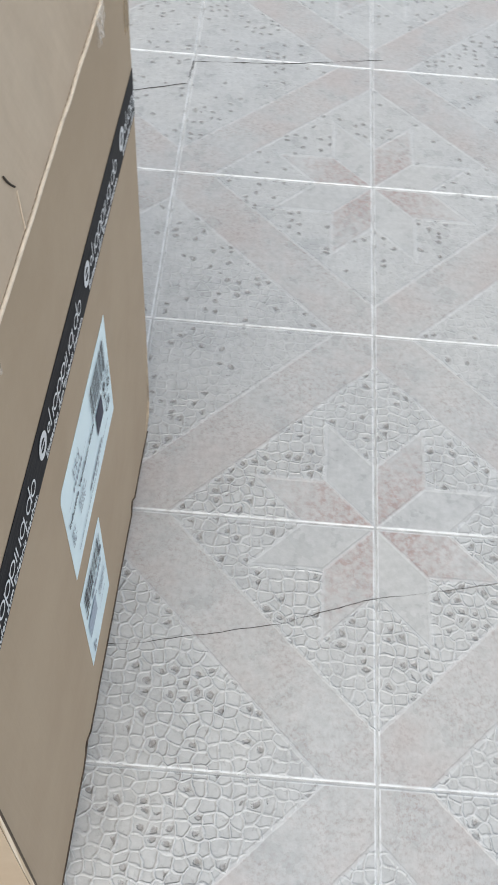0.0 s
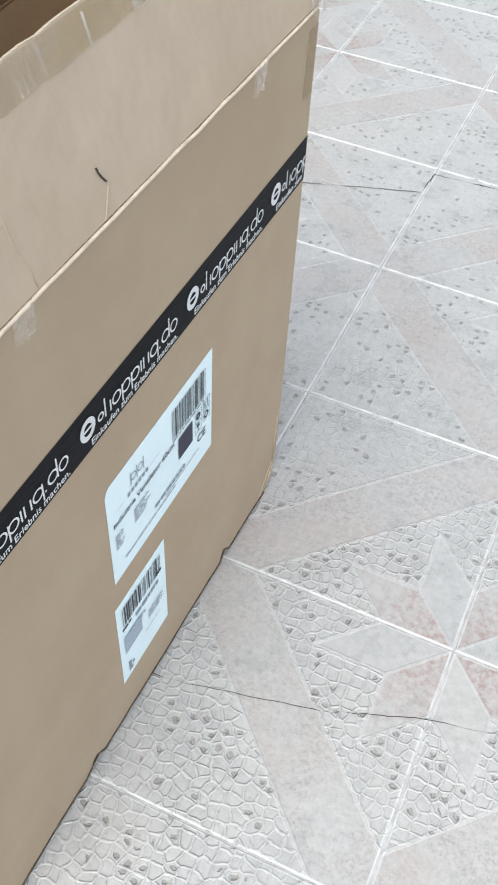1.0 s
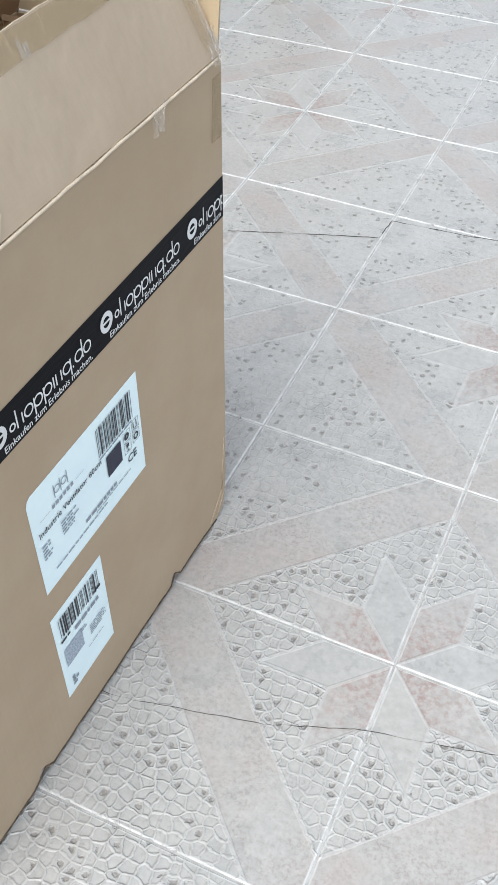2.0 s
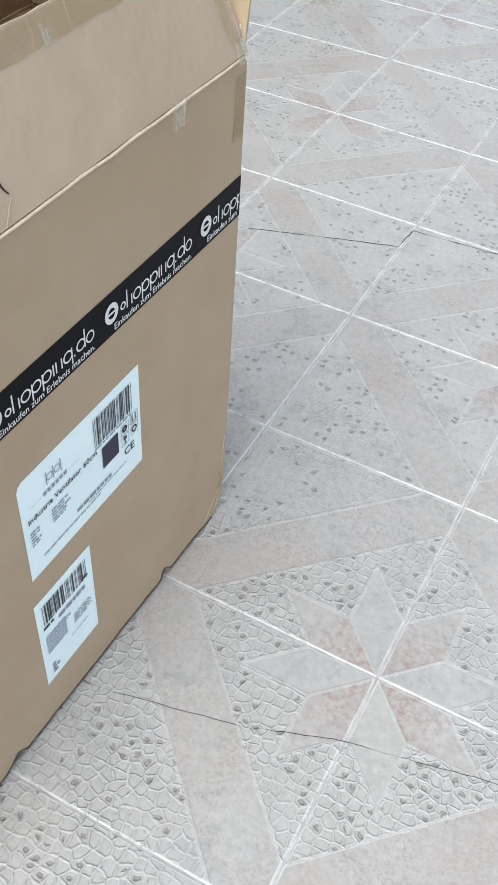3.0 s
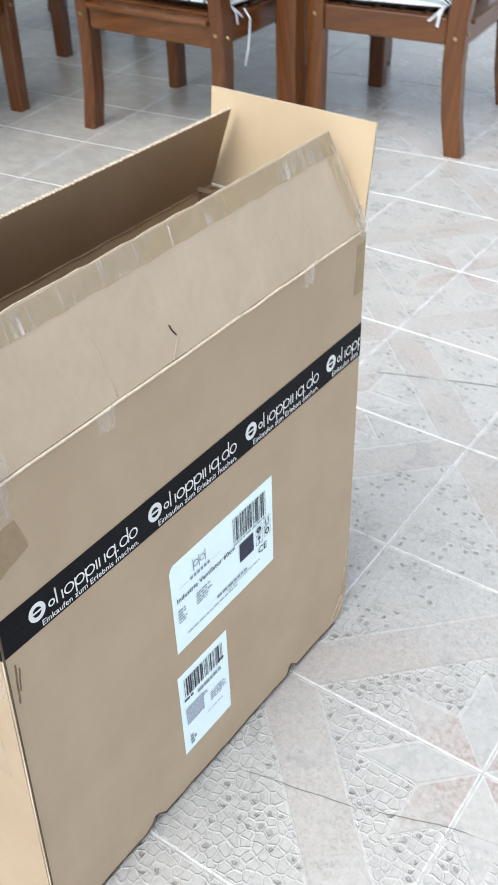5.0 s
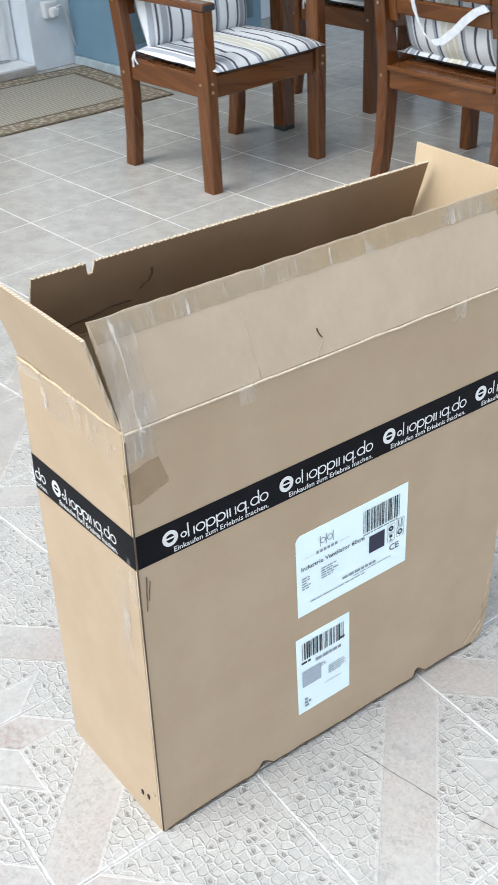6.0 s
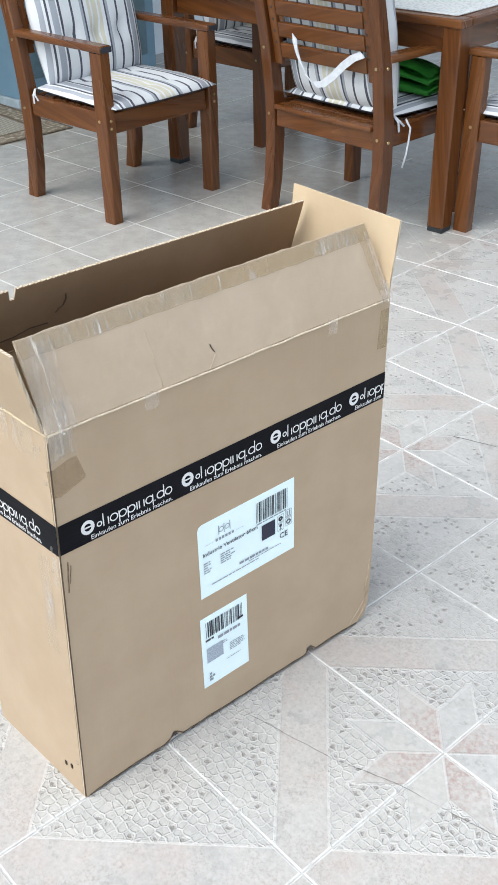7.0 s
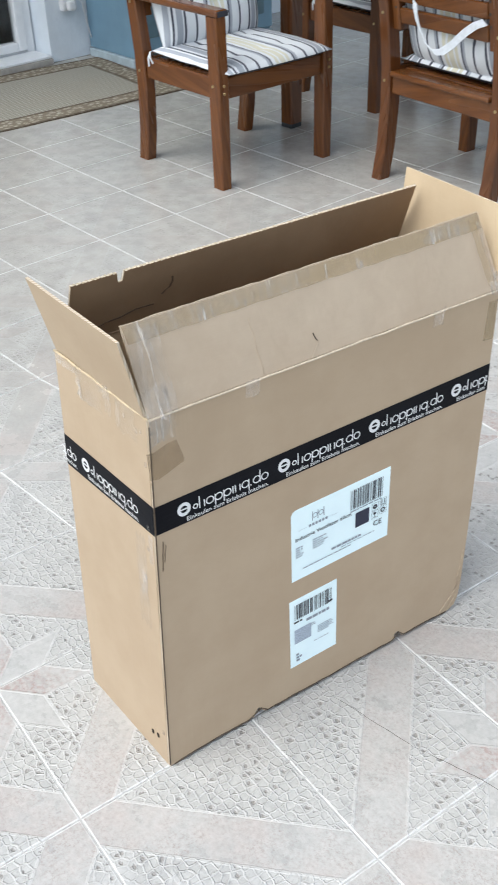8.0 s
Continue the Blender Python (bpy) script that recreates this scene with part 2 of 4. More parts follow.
def stripe_material(name="striped_canvas"):
    """White canvas with grey and navy stripes and a straw band down the middle; U runs across."""
    n = Net(name, 0.85, 0.0, 0.2)
    u = n.xyz(n.uv)[0]
    white, grey, navy, straw = (0.70, 0.73, 0.76), (0.34, 0.37, 0.42), (0.045, 0.05, 0.075), (0.62, 0.60, 0.48)
    edges = [(0.0, white), (0.02, grey), (0.05, white), (0.063, navy), (0.081, white), (0.10, grey), (0.15, white), (0.163, navy), (0.180, white),
                        (0.268, navy), (0.286, white), (0.36, grey), (0.383, navy), (0.400, white), (0.43, straw), (0.46, white), (0.475, straw), (0.5, straw)]
    stops = edges
    f = n.m("ABSOLUTE", n.m("SUBTRACT", n.m("MULTIPLY", u, 1.0), 0.0))
    left = n.ramp(f, stops, True)
    right = n.ramp(n.m("SUBTRACT", 1.0, f), stops, True)
    c = n.mix(n.m("GREATER_THAN", f, 0.5), left, right)
    weave = n.m("MULTIPLY", n.m("SINE", n.m("MULTIPLY", u, 900.0)), 0.5)
    n.bump(n.m("ADD", n.noise(n.ob, 25, 4), n.m("MULTIPLY", weave, 0.05)), 0.006, 0.6)
    return n.done(n.mix(n.m("MULTIPLY", n.noise(n.ob, 14, 4), 0.18), c, (0.45, 0.46, 0.48)))


def rug_material():
    n = Net("woven_rug", 0.95, 0.0, 0.1)
    x, y, _ = n.xyz(n.uv)
    ex = n.m("MINIMUM", x, n.m("SUBTRACT", 0.86, x))
    ey = n.m("MINIMUM", y, n.m("SUBTRACT", 1.9, y))
    edge = n.m("MINIMUM", ex, ey)
    border = n.step(edge, 0.125, 0.135, 1.0, 0.0)
    stripe = n.m("MAXIMUM", n.step(n.m("ABSOLUTE", n.m("SUBTRACT", edge, 0.125)), 0.006, 0.014, 1.0, 0.0), n.step(edge, 0.012, 0.02, 1.0, 0.0))
    motif = n.cells(n.uv, 34, "F1", 0.9)
    flower = n.m("MULTIPLY", n.step(motif.outputs["Distance"], 0.2, 0.5, 1.0, 0.0), n.step(n.noise(n.uv, 45, 3), 0.35, 0.6))
    hatch = n.m("MULTIPLY", n.m("SINE", n.m("MULTIPLY", n.m("ADD", x, y), 170.0)), n.m("SINE", n.m("MULTIPLY", n.m("SUBTRACT", x, y), 170.0)))
    field = n.mix(n.step(hatch, -0.2, 0.5), (0.29, 0.275, 0.23), (0.47, 0.45, 0.395))
    field = n.mix(n.m("MULTIPLY", n.step(n.noise(n.uv, 5, 4), 0.4, 0.7), 0.4), field, (0.36, 0.33, 0.27))
    rim = n.mix(flower, (0.24, 0.205, 0.155), (0.47, 0.435, 0.36))
    c = n.mix(border, field, rim)
    c = n.mix(n.m("MULTIPLY", stripe, 0.7), c, (0.10, 0.07, 0.05))
    n.bump(n.m("ADD", n.m("MULTIPLY", hatch, 0.3), n.noise(n.uv, 300, 2)), 0.004)
    return n.done(c)


def cloth_material():
    n = Net("table_cover", 0.55)
    v = n.cells(n.ob, 60, "F1", 1.0).outputs["Distance"]
    spot = n.step(v, 0.25, 0.4, 1.0, 0.0)
    c = n.mix(n.m("MULTIPLY", spot, 0.45), (0.72, 0.74, 0.74), (0.38, 0.42, 0.44))
    n.bump(v, 0.002)
    return n.done(c)


def glass_material():
    n = Net("window_glass", 0.03)
    n.b.inputs["Transmission Weight"].default_value = 1.0
    n.b.inputs["IOR"].default_value = 1.45
    return n.done((0.75, 0.8, 0.82))


TILE, GROUT = tile_material(), grout_material()
CARD = cardboard_material("cardboard", (0.412, 0.313, 0.215), (0.448, 0.347, 0.243), 0.8)
# flap insides: brighter, yellower copy of the board with warm daylight painted in
CARD_LINER_LIT = cardboard_material("cardboard_liner_lit", (0.51, 0.388, 0.25), (0.57, 0.45, 0.30), 1.2)
# browner board inside, darkened to paint in the shade of the open box
CARD_IN_SHADE = cardboard_material("cardboard_inside_shaded", (0.29, 0.19, 0.11), (0.35, 0.24, 0.145))
# paler copy for the inner back wall, bounced light put into its colour
CARD_WALL_LIT = cardboard_material("cardboard_inner_wall_lit", (0.40, 0.28, 0.165), (0.46, 0.335, 0.21))
CARD_SOFT = cardboard_material("creased_cardboard", (0.415, 0.33, 0.245), (0.465, 0.378, 0.288), 4.0)
EDGE = board_edge_material()
CLEAR = tape_material("clear_parcel_tape", (0.60, 0.56, 0.51), 0.16, 0.26, 0.30)
# pale colour puts the sky's glints on crumpled clear tape
GLINT = tape_material("clear_tape_glint", (0.74, 0.71, 0.68), 0.18, 0.27, 0.3)
BROWN = tape_material("brown_parcel_tape", (0.50, 0.385, 0.235), 0.5, 0.36, 0.06, 0.0015)
PATCH = tape_material("dark_brown_tape", (0.405, 0.29, 0.172), 0.5, 0.31, 0.03, 0.0008)
BLACK = printed_tape_material()
PRINT = plain("white_print", (0.72, 0.73, 0.74), 0.4, 0, 0.04)
PAPER = plain("label_paper", (0.80, 0.95, 1.0), 0.3, 0, 0.02)
INK = plain("black_ink", (0.02, 0.022, 0.035), 0.5, 0, 0.1)
GREY_INK = plain("grey_ink", (0.26, 0.29, 0.34), 0.5, 0, 0.1)
DARK = plain("dark_gap", (0.03, 0.022, 0.016), 0.9)
WOOD = wood_material()
STRIPE = stripe_material()
# near black, painting the shade between seat pad and rail; also on armrest caps
PAD_DARK = plain("pad_underside_shade", (0.03, 0.032, 0.04), 0.9)
TIE = plain("white_tie_tape", (0.56, 0.59, 0.63), 0.8, 0, 0.08, 60, 0.001)
BRASS = plain("brass_screw", (0.55, 0.42, 0.22), 0.35, 1.0)
FOOT = plain("black_foot", (0.02, 0.025, 0.028), 0.6)
COVER = cloth_material()
GREEN = plain("green_cloth", (0.06, 0.36, 0.05), 0.75, 0, 0.3, 12, 0.002)
WALL = plain("white_render", (0.73, 0.79, 0.85), 0.85, 0, 0.05, 5, 0.002)
PVC = plain("white_window_plastic", (0.78, 0.80, 0.82), 0.3, 0, 0.03)
BLUE = plain("blue_grey_paint", (0.165, 0.28, 0.375), 0.45, 0, 0.08, 4, 0.0004)
BLUE_DARK = plain("blue_grey_shadow_gap", (0.10, 0.17, 0.21), 0.4, 0, 0.15, 9)
STONE = plain("sill_stone", (0.38, 0.36, 0.33), 0.7, 0, 0.15, 15, 0.001)
CURTAIN = plain("grey_curtain", (0.20, 0.235, 0.255), 0.9, 0, 0.35, 8)
CEIL = plain("ceiling_paint", (0.62, 0.60, 0.56), 0.8, 0, 0.06, 4)
ROOM = plain("room_paint", (0.30, 0.29, 0.27), 0.9)
RUG = rug_material()
GLASS = glass_material()
GROUND = plain("garden_ground", (0.16, 0.17, 0.10), 0.95, 0, 0.35, 1.5, 0.01)
PLASTIC = plain("outlet_plastic", (0.70, 0.71, 0.72), 0.4, 0, 0.03)


# ---- mesh helpers ----
def mesh_of(bm, name, mats, smooth=False):
    bmesh.ops.recalc_face_normals(bm, faces=bm.faces)
    me = bpy.data.meshes.new(name)
    bm.to_mesh(me)
    bm.free()
    for m in (mats if isinstance(mats, (list, tuple)) else [mats]):
        me.materials.append(m)
    if smooth:
        me.polygons.foreach_set("use_smooth", [True] * len(me.polygons))
    return me


def part(name, bm, material, parent=None, label="", smooth=False):
    ob = new(name, mesh_of(bm, name, material, smooth) if isinstance(bm, bmesh.types.BMesh) else bm)
    ob.parent = parent
    return tagged(ob, label)


def thing(name, m, label, category, group=""):
    ob = new(name)
    ob.empty_display_size = 0.1
    ob.matrix_world = m
    return tagged(ob, label, category, group)


def wood_uv(bm):
    """U across and V along the longest side of the whole piece, in metres."""
    uv = bm.loops.layers.uv.verify()
    co = np.array([v.co[:] for v in bm.verts])
    long = int(np.argmax(co.max(0) - co.min(0)))
    a, b = [k for k in range(3) if k != long]
    for f in bm.faces:
        for l in f.loops:
            c = l.vert.co
            l[uv].uv = (c[a] + 0.7 * c[b] + 0.13 * c[long], c[long])
    return bm


def bar(x0, x1, y0, y1, z0, z1, bevel=0.004, bm=None):
    bm = bm or bmesh.new()
    v = bmesh.ops.create_cube(bm, size=1.0, matrix=Matrix.LocRotScale(((x0 + x1) / 2, (y0 + y1) / 2, (z0 + z1) / 2), None, (x1 - x0, y1 - y0, z1 - z0)))["verts"]
    if bevel:
        e = list({e for q in v for e in q.link_edges})
        bmesh.ops.bevel(bm, geom=e, offset=bevel, segments=2, affect="EDGES", profile=0.5)
    return bm


def sweep(stations, bevel=0.005):
    """A beam through stations (centre, half x, half y), one above the other, with softened corners."""
    bm = bmesh.new()
    rings = []
    for (cx, cy, cz), hx, hy in stations:
        k = bevel
        pts = [(-hx, -hy + k), (-hx + k, -hy), (hx - k, -hy), (hx, -hy + k), (hx, hy - k), (hx - k, hy), (-hx + k, hy), (-hx, hy - k)]
        rings.append([bm.verts.new((cx + px, cy + py, cz)) for px, py in pts])
    for a, b in zip(rings, rings[1:]):
        for k in range(8):
            bm.faces.new((a[k], a[(k + 1) % 8], b[(k + 1) % 8], b[k]))
    bm.faces.new(rings[0]), bm.faces.new(rings[-1])
    return bm


def sheet(outline, origin, right, up, thick, bm=None):
    """A plate: outline in (right, up) metres from origin, thickened against right x up. Face 0 material on the flats, 1 on the rim."""
    bm = bm or bmesh.new()
    o, r, u = Vector(origin), Vector(right).normalized(), Vector(up).normalized()
    nrm = r.cross(u)
    a = [bm.verts.new(o + r * p + u * q) for p, q in outline]
    b = [bm.verts.new(o + r * p + u * q - nrm * thick) for p, q in outline]
    bm.faces.new(a)
    bm.faces.new(b[::-1]).material_index = 2
    for k in range(len(a)):
        f = bm.faces.new((a[k], b[k], b[(k + 1) % len(a)], a[(k + 1) % len(a)]))
        f.material_index = 1
    return bm


def tube(points, radius, sides=8):
    bm = bmesh.new()
    pts = [Vector(p) for p in points]
    rings = []
    for k, p in enumerate(pts):
        d = (pts[min(k + 1, len(pts) - 1)] - pts[max(k - 1, 0)]).normalized()
        side = d.cross(Vector((0.3, 0.2, 1)) if abs(d.z) < 0.9 else Vector((1, 0, 0))).normalized()
        over = d.cross(side)
        rings.append([bm.verts.new(p + (side * math.cos(t) + over * math.sin(t)) * radius) for t in np.linspace(0, 2 * math.pi, sides, endpoint=False)])
    for a, b in zip(rings, rings[1:]):
        for k in range(sides):
            bm.faces.new((a[k], a[(k + 1) % sides], b[(k + 1) % sides], b[k]))
    bm.faces.new(rings[0]), bm.faces.new(rings[-1])
    return bm


def ribbon(points, width_way, width, thick):
    """A flat band along points."""
    bm = bmesh.new()
    w = Vector(width_way).normalized() * (width / 2)
    pts = [Vector(p) for p in points]
    rings = []
    for k, p in enumerate(pts):
        d = (pts[min(k + 1, len(pts) - 1)] - pts[max(k - 1, 0)]).normalized()
        up = d.cross(w).normalized() * (thick / 2)
        rings.append([bm.verts.new(p + s * w + q * up) for s, q in ((-1, -1), (1, -1), (1, 1), (-1, 1))])
    for a, b in zip(rings, rings[1:]):
        for k in range(4):
            bm.faces.new((a[k], a[(k + 1) % 4], b[(k + 1) % 4], b[k]))
    bm.faces.new(rings[0]), bm.faces.new(rings[-1])
    return bm


def word_mesh(text, size, name):
    c = bpy.data.curves.new(name, "FONT")
    c.body, c.size, c.extrude, c.resolution_u = text, size, 0.0001, 2
    o = bpy.data.objects.new(name, c)
    scene.collection.objects.link(o)
    me = bpy.data.meshes.new_from_object(o.evaluated_get(bpy.context.evaluated_depsgraph_get()))
    bpy.data.objects.remove(o)
    me.name = name
    return me


def fit_word(text, length, size_guess, name, mat):
    """Words scaled to a length along local x, their left end on the baseline at 0, 0."""
    me = word_mesh(text, size_guess, name)
    xs = [v.co.x for v in me.vertices]
    k = length / (max(xs) - min(xs))
    me.transform(Matrix.Diagonal((k, k, 1, 1)) @ Matrix.Translation((-min(xs), 0, 0)))
    me.materials.clear()
    me.materials.append(mat)
    return me


# ---- floor ----
S = 0.333                                # tile pitch
TURN = radians(6.0)                      # the paving by the house is laid at a slight angle to the paving by the box
SHIFT_A, SHIFT_B = Vector((-0.434, -0.497)), Vector((-0.332, -0.494))


def paving(i, j):
    """The place of a tile corner; the rows swing gently round towards the house."""
    p = Vector((i * S, j * S))
    d = p - SHIFT_A
    q = Vector((d.x * math.cos(TURN) - d.y * math.sin(TURN), d.x * math.sin(TURN) + d.y * math.cos(TURN))) + SHIFT_B
    w = min(1.0, max(0.0, (-p.x - 0.75) / 1.1))
    w = w * w * (3 - 2 * w)
    return p.lerp(q, w)


NEAR_I, NEAR_J = range(-14, 3), range(-4, 13)
bm = bmesh.new()
bmesh.ops.create_grid(bm, x_segments=1, y_segments=1, size=400, matrix=Matrix.Translation((0, 0, -0.06)))
ground = tagged(part("ground", bm, GROUND), "dry garden ground round the terrace", "ground", kind="structure")
bm = bar(-6.5, 3.2, -3.2, 9.0, -0.05, -0.0022, 0)
floor = tagged(part("floor", bm, GROUT), "terrace floor of cast stone tiles with white grout", "floor", kind="structure")


def tile_frame(i, j):
    """Star corner, the two sides from it, for the tile between corners i..i+1, j..j+1."""
    ci, cj = (i if i % 2 == 0 else i + 1), (j if j % 2 == 0 else j + 1)
    oi, oj = (i + 1 if ci == i else i), (j + 1 if cj == j else j)
    c, px, py, far = paving(ci, cj), paving(oi, cj), paving(ci, oj), paving(oi, oj)
    if (oi - ci) * (oj - cj) > 0:
        return c, px, py, far
    return c, py, px, far


def tile_mesh():
    bm = bmesh.new()
    uv = bm.loops.layers.uv.verify()
    g, k = 0.0044, 0.0042
    lo, hi = g, 1 - g
    def ring(a, b, z):
        return [bm.verts.new((x * S, y * S, z)) for x, y in ((a, a), (b, a), (b, b), (a, b))]
    top, mid, low = ring(lo + k, hi - k, 0.0), ring(lo, hi, -0.0012), ring(lo, hi, -0.008)
    bm.faces.new(top)
    for r1, r2 in ((mid, top), (low, mid)):
        for q in range(4):
            bm.faces.new((r1[q], r1[(q + 1) % 4], r2[(q + 1) % 4], r2[q]))
    for f in bm.faces:
        for l in f.loops:
            l[uv].uv = (l.vert.co.x / S, l.vert.co.y / S)
    return mesh_of(bm, "tile", TILE)


# ---- added terrace roof, house wall and door ----
HOUSE = Matrix.Translation((-4.65, 1.5, 0)) @ Matrix.Rotation(TURN, 4, "Z")     # x out of the wall, y along it


def house(name, bm, mat, label, category, kind="structure"):
    ob = tagged(part(name, bm, mat), label, category, kind=kind)
    ob.matrix_world = HOUSE
    return ob


wall = bmesh.new()
bar(-0.3, 0.0, -0.08, 7.0, 0.0, 2.9, 0.004, wall)
bar(-0.3, 0.0, -5.0, -1.98, 0.0, 2.9, 0.004, wall)
bar(-0.3, 0.0, -1.98, -0.08, 2.15, 2.9, 0.004, wall)
house("wall_west", wall, WALL, "white rendered house wall with a door opening", "wall")
room = bmesh.new()
bar(-3.0, -2.9, -3.5, 2.0, 0.0, 2.7, 0, room)
bar(-2.9, -0.3, 1.9, 2.0, 0.0, 2.7, 0, room)
bar(-2.9, -0.3, -3.5, -3.4, 0.0, 2.7, 0, room)
bar(-2.9, -0.3, -3.4, 1.9, 2.6, 2.7, 0, room)
bar(-2.9, -0.3, -3.4, 1.9, -0.02, 0.03, 0, room)
house("room_shell", room, ROOM, "plain dim room behind the terrace door", "room")
house("door_sill", bar(-0.32, 0.03, -1.97, -0.085, 0.0, 0.03, 0.004), STONE, "worn grey stone sill under the terrace door", "sill")
# ceiling out of view, sized to darken the furniture and the floor there
roof = bmesh.new()
bar(-0.3, 3.15, -1.3, 5.5, 2.9, 3.02, 0, roof)
house("ceiling", roof, CEIL, "unseen plain ceiling added to shade the house side of the terrace", "ceiling")

door = thing("door_1", HOUSE @ Matrix.Translation((0, -0.08, 0)), "white plastic terrace door with dark glass and a grey curtain", "door")
door["kind"] = "structure"
fx = -0.15
for nm, b in (("door_frame", (fx - 0.06, fx, -0.06, -0.005, 0.031, 2.145)), ("door_frame", (fx - 0.06, fx, -1.895, -1.825, 0.036, 2.145)),
              ("door_frame", (fx - 0.06, fx, -1.823, -0.062, 0.031, 0.055)), ("door_frame", (fx - 0.06, fx, -1.823, -0.077, 2.08, 2.145)),
              ("sash", (fx - 0.045, fx + 0.02, -0.115, -0.062, 0.058, 2.075)), ("sash", (fx - 0.045, fx + 0.02, -1.0, -0.925, 0.104, 2.075)),
              ("sash", (fx - 0.045, fx + 0.02, -0.922, -0.117, 0.058, 0.105)), ("sash", (fx - 0.045, fx + 0.02, -0.922, -0.117, 1.99, 2.075))):
    part(nm, bar(*b, 0.008), PVC, door)
pane = part("pane", bar(fx - 0.022, fx - 0.012, -0.925, -0.113, 0.10, 1.995, 0), GLASS, door, "dark reflecting glass")
pane.visible_shadow = False
part("pane", bar(fx - 0.04, fx - 0.03, -1.82, -1.003, 0.104, 2.075, 0), GLASS, door, "dark reflecting glass").visible_shadow = False
part("threshold", bar(fx + 0.004, 0.024, -1.89, -0.012, 0.031, 0.045, 0.004), PVC, door)
bm = bmesh.new()
prev = None
for k in range(61):
    y = -1.85 + 1.75 * k / 60
    x = -0.34 + 0.03 * math.sin(k * 1.15) + 0.01 * math.sin(k * 2.3 + 1)
    cur = (bm.verts.new((x, y, 0.06)), bm.verts.new((x * 0.98, y, 2.4)))
    if prev:
        bm.faces.new((prev[0], cur[0], cur[1], prev[1]))
    prev = cur
bmesh.ops.solidify(bm, geom=bm.faces[:], thickness=0.004)
curtain = tagged(part("curtain", bm, CURTAIN, None, "", True), "grey pleated curtain hanging behind the door glass", "curtain")
curtain.matrix_world = HOUSE

outlet = thing("outdoor_socket", HOUSE @ Matrix.Translation((0.0, 0.05, 0.29)), "white surface socket on the wall with a hanging cable", "socket")
part("socket_box", bar(0.0, 0.045, -0.045, 0.035, -0.035, 0.045, 0.008), PLASTIC, outlet)
part("plug", bar(0.046, 0.085, -0.03, 0.02, -0.03, 0.02, 0.012), PLASTIC, outlet)
part("cable", tube([(0.07, 0.0, 0.02), (0.08, 0.03, 0.03), (0.07, 0.06, 0.0), (0.05, 0.09, -0.1), (0.04, 0.11, -0.17), (0.03, 0.125, -0.2)], 0.004), PLASTIC, outlet, "thin white cable", True)


def cabinet():
    """Blue-grey cupboard against the wall."""
    m = HOUSE @ Matrix.Translation((0.01, 0.17, 0))
    c = thing("storage_cabinet", m, "blue-grey painted storage cabinet standing against the white wall", "cabinet")
    part("body", bar(0, 0.42, 0, 0.98, 0.045, 1.7, 0.006), BLUE, c)
    part("plinth", bar(0.01, 0.425, -0.012, 0.99, 0.0, 0.044, 0.004), plain("cabinet_plinth", (0.42, 0.50, 0.55), 0.5), c, "paler grey plinth")
    for k in range(2):
        d = part("door", bar(0.4225, 0.44, 0.006 + 0.49 * k, 0.488 + 0.49 * k, 0.06, 1.69, 0.006), BLUE, c)
        part("panel", bar(0.4405, 0.446, 0.07 + 0.49 * k, 0.42 + 0.49 * k, 0.14, 1.6, 0.004), BLUE_DARK, d)
        part("handle", bar(0.4405, 0.465, (0.44 if k == 0 else 0.53), (0.455 if k == 0 else 0.545), 0.9, 1.05, 0.006), PVC, d)
    for k in range(5):
        part("edge_strip", bar(0.421, 0.447, -0.006, 0.004, 0.1 + 0.32 * k, 0.3 + 0.32 * k, 0.002), BLUE_DARK, c)
    return c


cabinet()

bm = bmesh.new()
bmesh.ops.create_grid(bm, x_segments=24, y_segments=48, size=0.5, matrix=Matrix.LocRotScale((0.43, 0.95, 0.006), None, (0.86, 1.9, 1)))
uvl = bm.loops.layers.uv.verify()
for v in bm.verts:
    v.co.z += 0.0035 * noise.noise(v.co * 5)
for f in bm.faces:
    for l in f.loops:
        l[uvl].uv = l.vert.co.xy
bmesh.ops.solidify(bm, geom=bm.faces[:], thickness=0.005)
rug = tagged(part("rug", bm, RUG), "beige woven rug with a brown patterned border on the tiles", "rug")
rug.matrix_world = pose(-3.72, 1.70, 0, 0, 0, 2 + 180)


# ---- the cardboard box ----
W, D, H = 0.650, 0.245, 0.684
BOARD = 0.005
BOX = pose(-0.332, -0.494, 0, 0, 0, 88.44)       # x along the front, y into the box, z up
carton = thing("cardboard_box", BOX, "tall open brown cardboard shipping box with black printed tape", "box")


def front_x(w):
    return -0.004 + 0.022 * w / H


front_outline = [(front_x(0), 0.0), (0.02, 0.004), (0.09, 0.0075), (0.166, 0.0065), (0.168, 0.017), (0.174, 0.024), (0.180, 0.022), (0.184, 0.012), (0.190, 0.007), (0.25, 0.0082), (0.33, 0.0062), (0.40, 0.0080), (0.482, 0.0065), (0.484, 0.020), (0.491, 0.024), (0.497, 0.017), (0.503, 0.0068), (0.56, 0.008),
                 (0.620, 0.0045), (0.636, 0.012), (0.644, 0.034), (0.647, 0.07), (0.649, 0.2), (W, H), (front_x(H), H)]
X, Y, Z = Vector((1, 0, 0)), Vector((0, 1, 0)), Vector((0, 0, 1))
skin = [CARD, EDGE, CARD_IN_SHADE]


def wall_panel(name, outline, origin, right, up, label=""):
    return part(name, sheet(outline, origin, right, up, BOARD), skin, carton, label)


